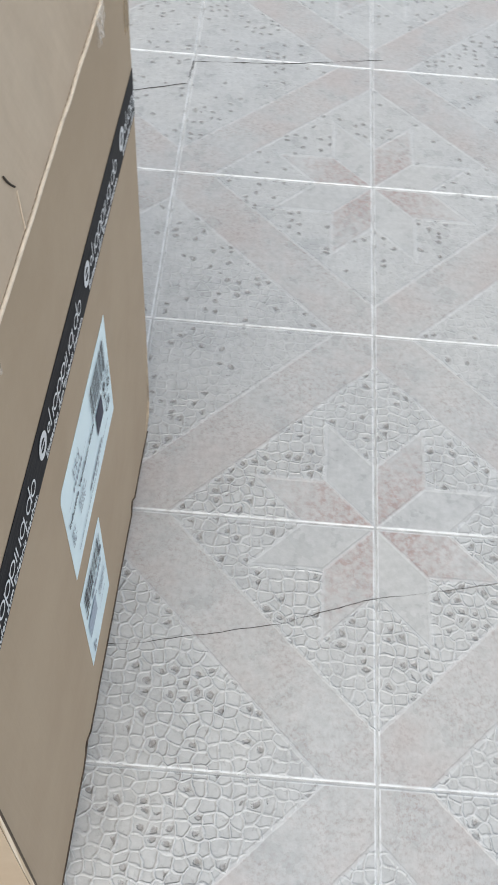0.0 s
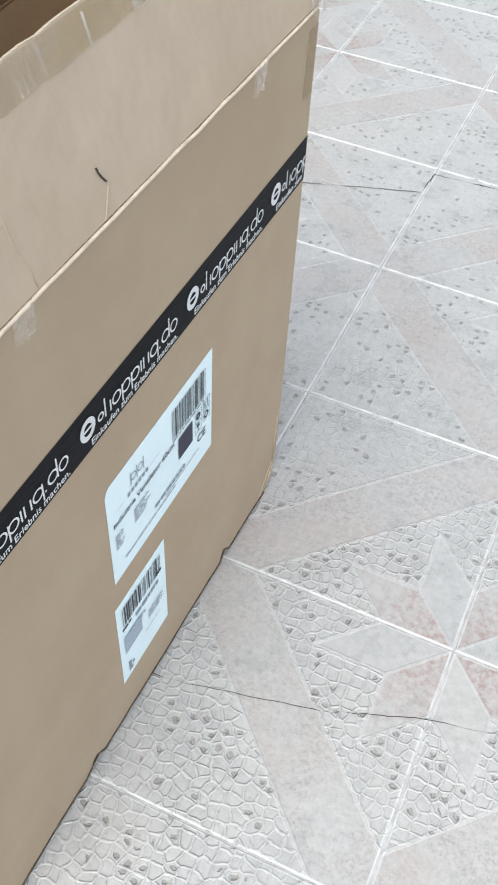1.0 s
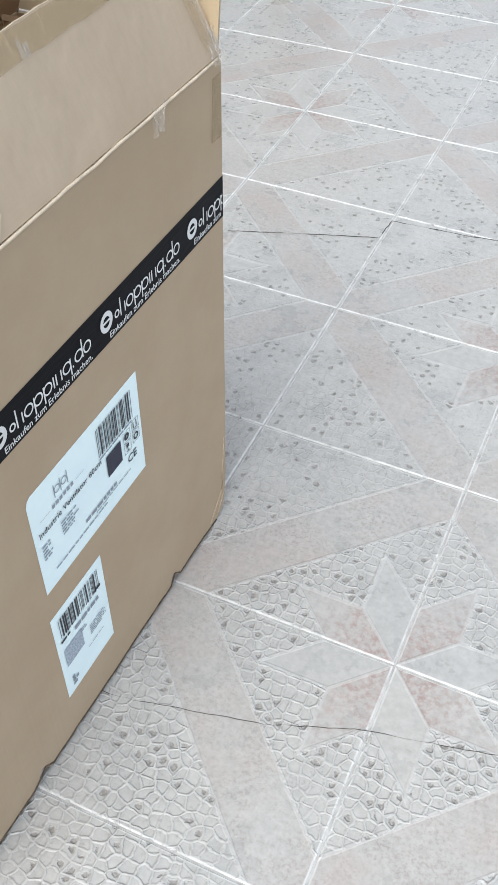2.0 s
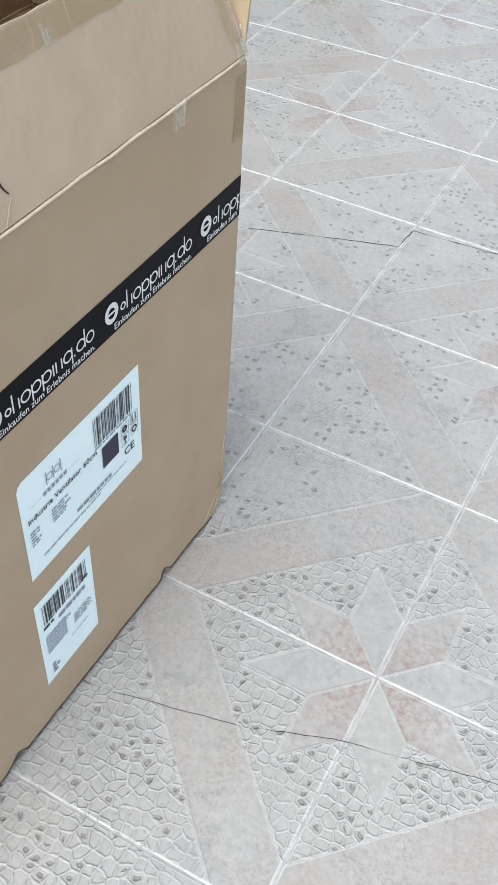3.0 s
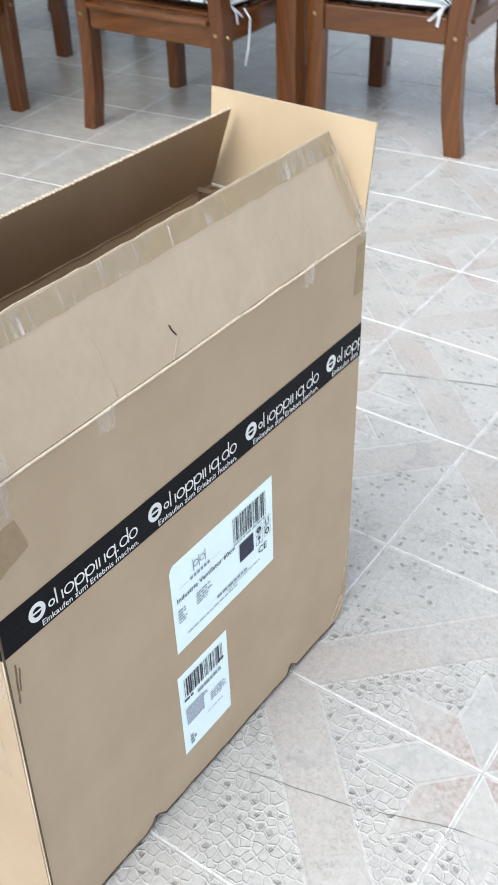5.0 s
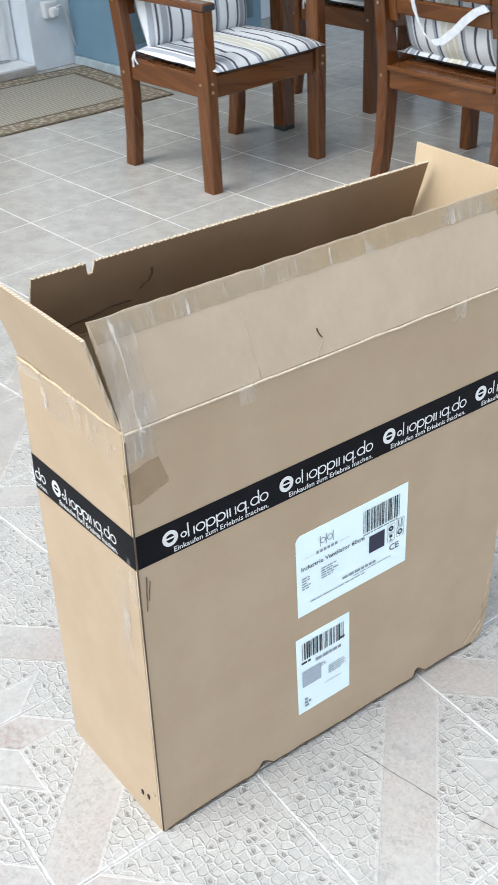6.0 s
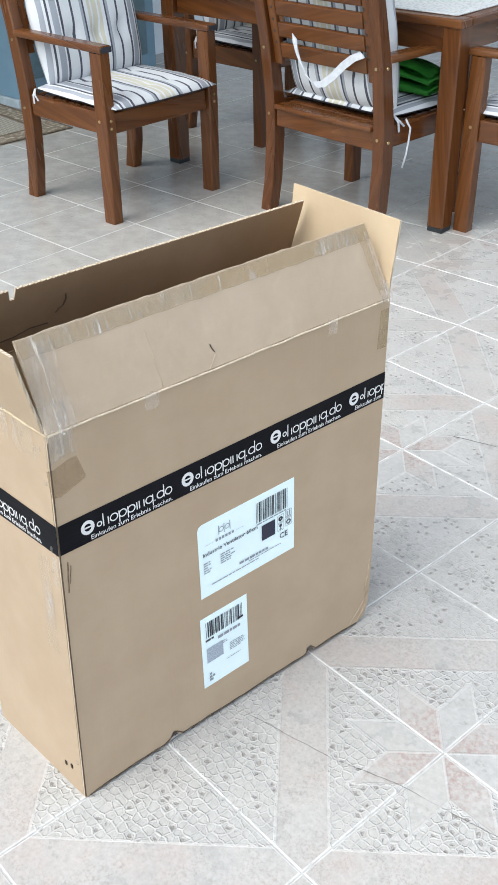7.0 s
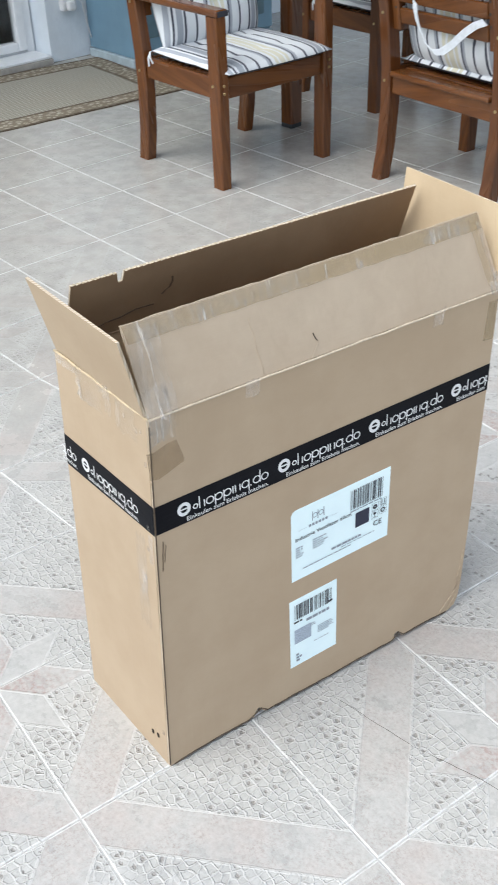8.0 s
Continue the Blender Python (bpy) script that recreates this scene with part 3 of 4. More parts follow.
front = wall_panel("front_panel", front_outline, (0, 0, 0), X, Z)
back = wall_panel("back_panel", [(0, 0), (W + 0.016, 0), (W - 0.006, H), (0, H)], (W - 0.002, D, 0), -X, Z)
back.data.materials[2] = CARD_WALL_LIT
end_l = wall_panel("end_panel", [(0, 0), (D - 0.0052, 0), (D - 0.0052, H), (0, H)], (front_x(H) * 0.5, D, 0), -Y, Z, "sunlit narrow end")
end_l.data.transform(Matrix(((1, 0, 0.022 / H, -0.0135), (0, 1, 0, 0), (0, 0, 1, 0), (0, 0, 0, 1))) @ Matrix(((1, -0.018 / D, 0, 0), (0, 1, 0, 0), (0, 0, 1, 0), (0, 0, 0, 1))))
end_r = wall_panel("end_panel", [(0, 0.06), (0.03, 0.0), (D - 0.0052, 0), (D - 0.0052, H), (0, H)], (W - 0.0005, 0.0052, 0), Y, Z)
part("bottom_panel", bar(0.01, W - 0.02, 0.0062, D - 0.006, 0.030, 0.036, 0), CARD_IN_SHADE, carton)


def flap(name, outline, origin, right, up, label):
    return part(name, sheet(outline, origin, right, up, BOARD * 0.75), [CARD_SOFT if "front" in name else CARD, EDGE, CARD_IN_SHADE if "back" in name else CARD_LINER_LIT], carton, label)


def wavy(a, b, n, amp, seed):
    """A worn top edge between two points."""
    r = random.Random(seed)
    return [(a[0] + (b[0] - a[0]) * k / n, a[1] + (b[1] - a[1]) * k / n + r.uniform(-amp, amp)) for k in range(1, n)]


ff_up = Vector((0, 0.046, 0.119))
fl = 0.1275
ff_out = [(0.0, 0.002), (W - 0.016, 0.002), (W - 0.018, 0.02), (W - 0.038, fl)] + wavy((W - 0.038, fl), (-0.004, fl), 40, 0.0009, 3) + [(-0.004, fl)]
front_flap = flap("front_flap", ff_out, (front_x(H), 0.0, H), X, ff_up, "creased flap leaning inwards, edged with torn tape")
bf_up = Vector((0, -0.04, 0.112))
bl = 0.119
teeth = []
for k in range(130):
    a = 0.004 + (W - 0.028) * k / 130
    teeth += [(a, bl + (0.0009 if k % 2 else 0.0)), (a + (W - 0.028) / 260, bl + (0.0009 if k % 2 else 0.0) - 0.0014)]
notch = [(x, y - (0.018 if 0.545 < x < 0.556 else 0.0)) for x, y in teeth]
back_flap = flap("back_flap", [(0.0, 0.002)] + [(0.002, bl)] + notch + [(W - 0.022, bl), (W - 0.018, 0.002)], (W - 0.002, D, H), -X, bf_up, "flap with a saw-toothed cut edge")
rf_up = Vector((0.016, 0, 0.126))
flap("end_flap", [(0.0, 0.003), (D - 0.006, 0.003), (D - 0.003, 0.127), (-0.002, 0.127)], (W, 0.003, H), Y, rf_up, "end flap standing upright")
LEFT_TOP = Vector((0.015, -D, 0))
lf_up = Vector((-0.028, 0, 0.122))
flap("end_flap", [(0.002, 0.003), (D - 0.008, 0.003), (D - 0.006, 0.125), (0.0, 0.125)], (front_x(H) - 0.017, D - 0.002, H), LEFT_TOP, lf_up, "end flap leaning outwards")

# inner fold of the back flap, and the puckered board where two flaps meet
part("inner_fold", tube([(0.012 + (W - 0.03) * k / 40, D - 0.0055 - 0.0006 * math.sin(k * 1.3), H + 0.0012 * noise.noise(Vector((k * 0.45, 2, 7)))) for k in range(41)], 0.0014, 6),
     plain("rubbed_inner_fold", (0.30, 0.20, 0.12), 0.85, 0, 0.25, 60), carton, "rubbed brown fold line", True)
for a, b in (((W - 0.034, D - 0.007, H + 0.006), (W - 0.007, D - 0.045, H + 0.004)), ((W - 0.030, D - 0.007, H - 0.012), (W - 0.007, D - 0.050, H + 0.002)), ((W - 0.034, D - 0.007, H + 0.006), (W - 0.030, D - 0.007, H - 0.030))):
    p, q = Vector(a), Vector(b)
    part("corner_pucker", ribbon([p.lerp(q, k / 5) + Vector((0, 0, -0.004 * math.sin(math.pi * k / 5))) for k in range(6)], (0.2, 0.1, 1), 0.006, 0.0015), CARD_IN_SHADE, carton)

# pale worn crease along the fold, and a dark line down the front corner
part("fold_crease", tube([(front_x(H) + (W - 0.023) * k / 30, -0.0005 + 0.0008 * noise.noise(Vector((k * 0.7, 1, 0))), H + 0.001 * noise.noise(Vector((k * 0.5, 5, 2)))) for k in range(31)], 0.0016, 6),
     plain("worn_crease", (0.58, 0.49, 0.38), 0.8, 0, 0.15, 60), carton, "pale worn fold", True)
part("corner_crease", tube([(front_x(w), -0.0003, w) for w in np.linspace(0.004, H - 0.01, 14)], 0.0011, 6), plain("dark_corner_edge", (0.07, 0.048, 0.03), 0.8), carton, "thin dark line down the front corner", True)
part("end_fold_crease", tube([(front_x(H) - 0.001 - 0.0015 * k, D * k / 12, H + 0.001 * math.sin(k * 2)) for k in range(13)], 0.002, 6), plain("worn_end_crease", (0.55, 0.44, 0.29), 0.8, 0, 0.15, 60), carton, "pale worn fold", True)


r = random.Random(31)
# dark brown strip in place of the contact shadow below the front panel
part("bottom_contact_shadow", tube([(x, -0.0004, z + r.uniform(-0.0005, 0.0008)) for x, z in zip(np.linspace(0.004, 0.616, 46), np.interp(np.linspace(0.004, 0.616, 46), [p[0] for p in front_outline[:-6]], [p[1] for p in front_outline[:-6]]))], 0.0013, 6),
     plain("contact_shadow_brown", (0.085, 0.062, 0.042), 0.9, 0, 0.4, 90), carton, "frayed dark strip standing for the shadow line under the bottom edge", True)
for pts in (((0.598, 0.012), (0.615, 0.030), (0.632, 0.050), (0.643, 0.075)), ((0.618, 0.010), (0.630, 0.026), (0.640, 0.040)), ((0.634, 0.075), (0.640, 0.11), (0.643, 0.15))):
    part("corner_crumple", tube([(a, -0.0002, b) for a, b in pts], 0.0009, 6), plain("rubbed_board", (0.47, 0.375, 0.265), 0.85, 0, 0.2, 80), carton, "pale rubbed crease", True)


def patch(name, outline, origin, right, up, mat, lift, label, bumpy=0.0):
    """Thin tape stuck on a panel."""
    return part(name, sheet(outline, Vector(origin) + Vector(right).normalized().cross(Vector(up).normalized()) * (lift + 0.0004), right, up, 0.0003), mat, carton, label)


FO = (front_x(H), 0.0, H)
torn = [(0.0, fl - 0.026)] + [(0.02 * k, fl - 0.026 + 0.0008 * math.sin(k * 2.1)) for k in range(1, 31)] + [(W - 0.035, fl - 0.026), (W - 0.04, fl - 0.001)] + [(W - 0.04 - 0.03 * k, fl - 0.0015) for k in range(1, 20)] + [(-0.003, fl - 0.001)]
patch("tape_strip", torn, FO, X, ff_up, BROWN, 0.0003, "torn brown tape along the flap edge")
patch("tape_strip", [(0.012, 0.590), (0.026, 0.587), (0.065, 0.601), (0.066, 0.606), (0.056, 0.640), (0.042, 0.639), (0.020, 0.632), (0.010, 0.634)], (0, 0, 0), X, Z, PATCH, 0.0003, "brown tape patch")
patch("tape_strip", [(0.626, 0.600), (W - 0.002, 0.598), (W - 0.001, 0.668), (0.630, 0.668)], (0, 0, 0), X, Z, BROWN, 0.0003, "brown tape patch")
patch("tape_strip", [(0.016, 0.640), (0.046, 0.655), (0.05, 0.683), (0.018, 0.683)], (0, 0, 0), X, Z, CLEAR, 0.0012, "crumpled clear tape on the corner")
# wrinkles and tears of the clear tape: pale ribbons painted as their glints
r = random.Random(8)
for a in (0.042, 0.050, 0.108, 0.114, 0.127, 0.178, 0.315, 0.372, 0.378, 0.515, 0.548, 0.566, 0.580):
    o = Vector(FO) + ff_up.normalized() * (fl - 0.026)
    u = ff_up.normalized()
    lean = r.uniform(-0.0008, 0.0008)
    part("tape_glint", ribbon([o + X * (a + lean * q) + u * (q * 0.0052) + X.cross(u) * 0.0014 for q in range(r.choice((3, 4, 5)))], X, r.uniform(0.0012, 0.0050), 0.0008), GLINT, carton)


def crumple(centre, right, up, wide, high, seed, amp, mat, label, nx=12, ny=12, name="tape_scrap"):
    """A wrinkled scrap of tape with a ragged outline, close to a panel."""
    bm = bmesh.new()
    c, rr, uu = Vector(centre), Vector(right).normalized(), Vector(up).normalized()
    out = rr.cross(uu)
    grid = {}
    for i in range(nx + 1):
        for j in range(ny + 1):
            p, q = 2 * i / nx - 1, 2 * j / ny - 1
            p2 = p * (1 + 0.25 * noise.noise(Vector((q * 2.2, seed, 0.3))))
            q2 = q * (1 + 0.25 * noise.noise(Vector((seed, p * 2.2, 0.7))))
            lift = amp * (abs(noise.noise(Vector((p * 2.6 + seed, q * 0.9, 1.7)))) + 0.6 * abs(noise.noise(Vector((p * 5.0, q * 3.1, seed)))))
            grid[i, j] = bm.verts.new(c + rr * (p2 * wide / 2) + uu * (q2 * high / 2) + out * (0.0008 + lift))
    for i in range(nx):
        for j in range(ny):
            bm.faces.new((grid[i, j], grid[i + 1, j], grid[i + 1, j + 1], grid[i, j + 1]))
    return part(name, bm, mat, carton, label)


for k, u0 in enumerate((0.179, 0.52)):
    crumple((u0, -0.0005, H - 0.007), X, Z, 0.022, 0.028, 3.1 + 5 * k, 0.006, GLINT, "crumpled clear tape scrap")
crumple(Vector(FO) + X * 0.020 + ff_up.normalized() * 0.062, X, ff_up, 0.048, 0.118, 9.4, 0.0055, CLEAR, "crumpled clear tape on the corner", 20, 24)
crumple(Vector(FO) + X * 0.016 + ff_up.normalized() * 0.018, X, ff_up, 0.040, 0.045, 14.4, 0.007, CLEAR, "crumpled clear tape on the corner", 16, 16)
slant = ff_up.normalized() * 0.107 - X * 0.021
crumple(Vector(FO) + X * (W - 0.0415) + ff_up.normalized() * 0.066, X, slant, 0.020, 0.112, 21.7, 0.0022, BROWN, "brown tape along the flap end", 12, 22)
crumple(Vector(FO) + X * (W - 0.0345) + ff_up.normalized() * 0.060, X, slant, 0.006, 0.104, 24.1, 0.0035, GLINT, "shiny torn tape edge", 6, 22)
crumple(Vector(FO) + X * (W - 0.026) + ff_up.normalized() * 0.012, X, ff_up, 0.022, 0.034, 27.7, 0.006, CLEAR, "clear tape on the box corner", 12, 14)
crumple(Vector(FO) + X * 0.150 + ff_up.normalized() * (fl - 0.013), X, ff_up, 0.26, 0.023, 33.3, 0.0012, CLEAR, "torn clear tape along the flap edge", 60, 8)
crumple(Vector(FO) + X * 0.545 + ff_up.normalized() * (fl - 0.013), X, ff_up, 0.085, 0.023, 38.3, 0.0012, CLEAR, "torn clear tape along the flap edge", 24, 8)
crumple(Vector(FO) + X * 0.030 + ff_up.normalized() * 0.020, X + 0.25 * ff_up, ff_up, 0.028, 0.044, 51.3, 0.010, GLINT, "crumpled clear tape on the corner", 18, 12)
crumple(Vector(FO) + X * 0.010 + ff_up.normalized() * 0.062, X, ff_up + 0.012 * X, 0.007, 0.105, 55.3, 0.004, GLINT, "crumpled clear tape on the corner", 6, 20)
crumple(Vector(FO) + X * 0.028 + ff_up.normalized() * 0.070, X, ff_up - 0.014 * X, 0.010, 0.085, 58.3, 0.006, GLINT, "crumpled clear tape on the corner", 8, 18)
crumple(Vector((front_x(H) + 0.020, -0.0006, H - 0.020)), X, Z, 0.036, 0.036, 61.3, 0.003, CLEAR, "crumpled clear tape on the corner", 12, 12)
crumple(Vector((front_x(H) - 0.0085, 0.10, H - 0.016)), Vector((0.018, -D, 0)), Vector((0.022 / H, 0.10, 1)), 0.016, 0.044, 64.3, 0.006, GLINT, "crumpled clear tape on the narrow end", 10, 14)
crumple(Vector((front_x(H) - 0.0165, 0.212, H - 0.008)), Vector((0.018, -D, 0)), Vector((0.022 / H, 0, 1)), 0.05, 0.014, 67.3, 0.004, GLINT, "crumpled clear tape on the narrow end", 14, 8)
for q0, wid, sd in ((0.055, 0.05, 41.0), (0.15, 0.07, 45.0)):
    crumple(Vector((front_x(H) - 0.001 - 0.018 * q0 / D, q0, H - 0.022)), Vector((0.018, -D, 0)), Vector((0.022 / H, 0, 1)), wid, 0.05, sd, 0.004, CLEAR, "crumpled clear tape on the narrow end", 16, 14)
END_WAY, END_UP = Vector((0.018, -D, 0)), Vector((0.022 / H, 0, 1))
for q0, w0, wid, high, sd, mat, lab in ((0.040, 0.385, 0.026, 0.17, 81.0, CLEAR, "clear tape on the narrow end"), (0.012, 0.46, 0.012, 0.05, 87.0, GLINT, "clear tape on the narrow end")):
    crumple(Vector((front_x(w0) - 0.018 * q0 / D - 0.0006, q0, w0)), END_WAY, END_UP, wid, high, sd, 0.0012, mat, lab, 10, 16)
SCRATCH = plain("dark_scratch", (0.16, 0.115, 0.075), 0.9, 0, 0.3, 70)
for x0, w0, w1, wide in ((0.022, 0.478, 0.425, 0.0016), (0.026, 0.470, 0.440, 0.0010)):
    part("scratch", ribbon([(x0 + 0.0003 * math.sin(q * 1.4) - 0.0006 * q, -0.0005, w0 + (w1 - w0) * q / 7) for q in range(8)], X, wide, 0.0006), SCRATCH, carton)
part("cut_slit", ribbon([Vector(FO) + X * (0.274 + 0.0009 * q * q * 0.6) + ff_up.normalized() * (0.036 - 0.0042 * q) + X.cross(ff_up.normalized()) * 0.0009 for q in range(4)], X, 0.0012, 0.001), DARK, carton, "small dark cut")
part("crease_line", ribbon([Vector(FO) + X * (0.279 - 0.003 * q) + ff_up.normalized() * (0.020 - 0.0035 * q) + X.cross(ff_up.normalized()) * 0.0006 for q in range(6)], X, 0.0012, 0.0006), plain("pale_crease", (0.50, 0.41, 0.31), 0.8), carton)
for k, (a, w) in enumerate(((0.030, 0.052), (0.046, 0.047), (0.012, 0.075), (0.02, 0.66), (0.03, 0.655), (0.06, 0.665), (0.012, 0.61), (0.016, 0.50), (0.02, 0.46))):
    ob = part("scuff_hole", bar(-0.0012, 0.0006, -0.0025, 0.0025, -0.005, 0.003, 0.0005), DARK if k < 2 else CLEAR, carton)
    ob.matrix_parent_inverse = Matrix.Identity(4)
    ob.location = (front_x(w) - 0.018 * a / D - 0.0014, a, w)


# a torn line inside the back flap, and soft creases on the front flap
bo, bu = Vector((W - 0.002, D, H)), bf_up.normalized()
bn = (-X).cross(bu)
tear = [(0.478, 0.052), (0.473, 0.058), (0.466, 0.062), (0.462, 0.072), (0.463, 0.082)]
TORN = plain("torn_board", (0.10, 0.065, 0.038), 0.9)
part("torn_line", ribbon([bo - X * a + bu * b - bn * 0.0053 for a, b in tear], X, 0.0022, 0.0012), TORN, carton, "dark curled tear")
part("torn_line", ribbon([bo - X * a + bu * b - bn * 0.0053 for a, b in ((0.60, 0.018), (0.57, 0.028), (0.545, 0.030), (0.52, 0.037), (0.49, 0.036))], bu, 0.0016, 0.001), TORN, carton, "dark curled tear")
for a0, lean, b0, b1 in ((0.183, -0.004, 0.004, 0.085),):
    part("crease_line", tube([Vector(FO) + X * (a0 + lean * q / 7 + 0.0012 * math.sin(q * 1.7)) + ff_up.normalized() * (b0 + (b1 - b0) * q / 7) + X.cross(ff_up.normalized()) * 0.0002 for q in range(8)], 0.0005, 6), CARD_SOFT, carton, "", True)


# the printed tape round the box
T0, T1 = 0.4955, 0.5455
tape = patch("printed_tape", [(front_x(T0), T0 - 0.002), (W - 0.0006, T0 + 0.004), (W - 0.0006, T1 + 0.005), (front_x(T1), T1 - 0.003)], (0, 0, 0), X, Z, BLACK, 0.0002, "glossy black tape with white print")
LEFT_WAY, LEFT_UP = Vector((0.018, -D, 0)), Vector((0.022 / H, 0, 1))
LEFT_O = Vector((front_x(0) - 0.018 - 0.0012, D, 0))
tape_l = part("printed_tape", sheet([(0, T0 - 0.012), (D - 0.0005, T0 - 0.003), (D - 0.0005, T1 - 0.003), (0, T1 - 0.006)], LEFT_O, LEFT_WAY, LEFT_UP, 0.0003), BLACK, carton, "glossy black tape with white print")
tape_r = part("printed_tape", sheet([(0, T0 + 0.003), (D, T0 + 0.003), (D, T1 + 0.004), (0, T1 + 0.004)], (W + 0.0006, 0, 0), Y, Z, 0.0003), BLACK, carton, "glossy black tape")
slogan = fit_word("Einkaufen zum Erlebnis machen.", 0.140, 0.012, "slogan", PRINT)


def ring_shape(bm, cx, cy, r0, r1, z=0.0002, squash=1.0, gap=0.0):
    n = 20
    a = [math.radians(gap + (360 - 2 * gap) * k / n) for k in range(n + 1)]
    inner = [bm.verts.new((cx + r0 * math.cos(t) * squash, cy + r0 * math.sin(t), z)) for t in a]
    outer = [bm.verts.new((cx + r1 * math.cos(t) * squash, cy + r1 * math.sin(t), z)) for t in a]
    for k in range(n):
        bm.faces.new((inner[k], outer[k], outer[k + 1], inner[k + 1]))


def box_shape(bm, x0, x1, y0, y1, z=0.0002):
    bm.faces.new([bm.verts.new(p) for p in ((x0, y0, z), (x1, y0, z), (x1, y1, z), (x0, y1, z))])


def brand_shapes():
    """The maker's mark as plain rings and bars, one after the other along the tape."""
    bm = bmesh.new()
    ring_shape(bm, 0.0112, 0.0098, 0.0062, 0.0118, squash=0.93)
    box_shape(bm, 0.005, 0.0175, 0.0086, 0.0112)
    s, r, x = 0.0019, 0.0068, 0.0250
    tall, low = 0.0215, -0.0062
    # width of each sign, rings, and bars (offset, foot, head)
    signs = [(0.0098, 0.0046, []), (0.0118, 0.0, [(0.0008, 0.0, tall), (0.0088, 0.0, 0.0122)]), (0.0148, r, []), (0.0148, r, [(0.0004, low, 0.0134)]), (0.0148, r, [(0.0004, low, 0.0134)]),
             (0.0044, 0.0, [(0.001, 0.0, 0.0132)]), (0.0118, 0.0, [(0.0008, 0.0, 0.0132), (0.0088, 0.0, 0.0122)]), (0.0148, r, [(0.0124, low, 0.0134)]), (0.0050, 0.0, [(0.001, 0.0, 0.0024)]),
             (0.0148, r, [(0.0124, 0.0, tall)]), (0.0140, r, [])]
    for width, ring, stems in signs:
        if ring:
            ring_shape(bm, x + width / 2, 0.0067, ring - s, ring, squash=0.5 * (width - 0.0008) / ring)
        for off, foot, head in stems:
            box_shape(bm, x + off, x + off + s, foot, head, 0.0003)
        x += width
    return mesh_of(bm, "brand_mark", PRINT)


MARK = brand_shapes()
P_FRONT = Matrix(((1, 0, 0, 0), (0, 0, -1, -0.0010), (0, 1, 0, 0), (0, 0, 0, 1)))
lw, lu = LEFT_WAY.normalized(), LEFT_UP.normalized()
ln = lw.cross(lu)
P_LEFT = Matrix.Translation(LEFT_O + ln * 0.0003) @ Matrix((lw, lu, ln)).transposed().to_4x4() @ Matrix.Translation((0, -0.006, 0)) @ Matrix.Rotation(radians(1.4), 4, "Z")


def stuck(me, name, parent, m, label=""):
    ob = tagged(part(name, me, None, parent, label), kind="stuff")
    ob.matrix_parent_inverse = Matrix.Identity(4)
    ob.matrix_local = m
    return ob


# lettering repeats along the tape; the run that reaches the corner is cut off there
def cut_copy(me, limit, x0):
    """A copy of a flat mesh without what would pass the limit."""
    bm = bmesh.new()
    bm.from_mesh(me)
    bmesh.ops.bisect_plane(bm, geom=bm.verts[:] + bm.edges[:] + bm.faces[:], plane_co=(limit - x0, 0, 0), plane_no=(1, 0, 0), clear_outer=True)
    out = bpy.data.meshes.new(me.name + "_cut")
    bm.to_mesh(out)
    bm.free()
    out.materials.append(PRINT)
    return out


PITCH = 0.1725
for k in range(4):
    x0 = 0.048 + PITCH * k
    z0 = 0.5095 + 0.0108 * x0
    for me, nm, dx, dz in ((MARK, "brand_mark", 0.0, 0.0), (slogan, "slogan", 0.015, -0.0128)):
        a = x0 + dx
        ext = max(v.co.x for v in me.vertices)
        use = me if a + ext < W - 0.004 else (cut_copy(me, W - 0.003, a) if a < W - 0.02 else None)
        if use:
            stuck(use, nm, tape, Matrix.Translation((a, 0, z0 + dz)) @ Matrix.Rotation(radians(-0.62), 4, "Y") @ P_FRONT)
for x0 in (-0.11, 0.0625):
    for me, nm, dx, dz in ((MARK, "brand_mark", 0.0, 0.0), (slogan, "slogan", 0.015, -0.0128)):
        a = x0 + dx
        use = me
        if a < 0.002:
            bm = bmesh.new()
            bm.from_mesh(me)
            bmesh.ops.bisect_plane(bm, geom=bm.verts[:] + bm.edges[:] + bm.faces[:], plane_co=(0.003 - a, 0, 0), plane_no=(-1, 0, 0), clear_outer=True)
            use = bpy.data.meshes.new(nm + "_cut")
            bm.to_mesh(use)
            bm.free()
            use.materials.append(PRINT)
        elif a + max(v.co.x for v in me.vertices) > D - 0.003:
            use = cut_copy(me, D - 0.003, a)
        stuck(use, nm, tape_l, P_LEFT @ Matrix.Translation((a, 0.5085 + dz, 0)))


# paper labels
def bars(items, mat, name, parent, m):
    bm = bmesh.new()
    for x0, x1, y0, y1 in items:
        box_shape(bm, x0, x1, y0, y1)
    return stuck(mesh_of(bm, name, mat), name, parent, m)


def barcode(x0, x1, y0, y1, n, seed):
    q = random.Random(seed)
    w = [q.choice((1, 1, 2, 3)) for _ in range(2 * n)]
    k, out, x = (x1 - x0) / sum(w), [], x0
    for i, v in enumerate(w):
        if i % 2 == 0:
            out.append((x, x + v * k, y0, y1))
        x += v * k
    return out


def text_bars(x0, y0, rows, length, height, gap, seed):
    q = random.Random(seed)
    out = []
    for k in range(rows):
        x, end = x0, x0 + length * q.uniform(0.55, 1.0)
        while x < end - 0.002:
            w = min(q.uniform(0.004, 0.012), end - x)
            out.append((x, x + w, y0 - k * gap - height, y0 - k * gap))
            x += w + 0.0016
    return out


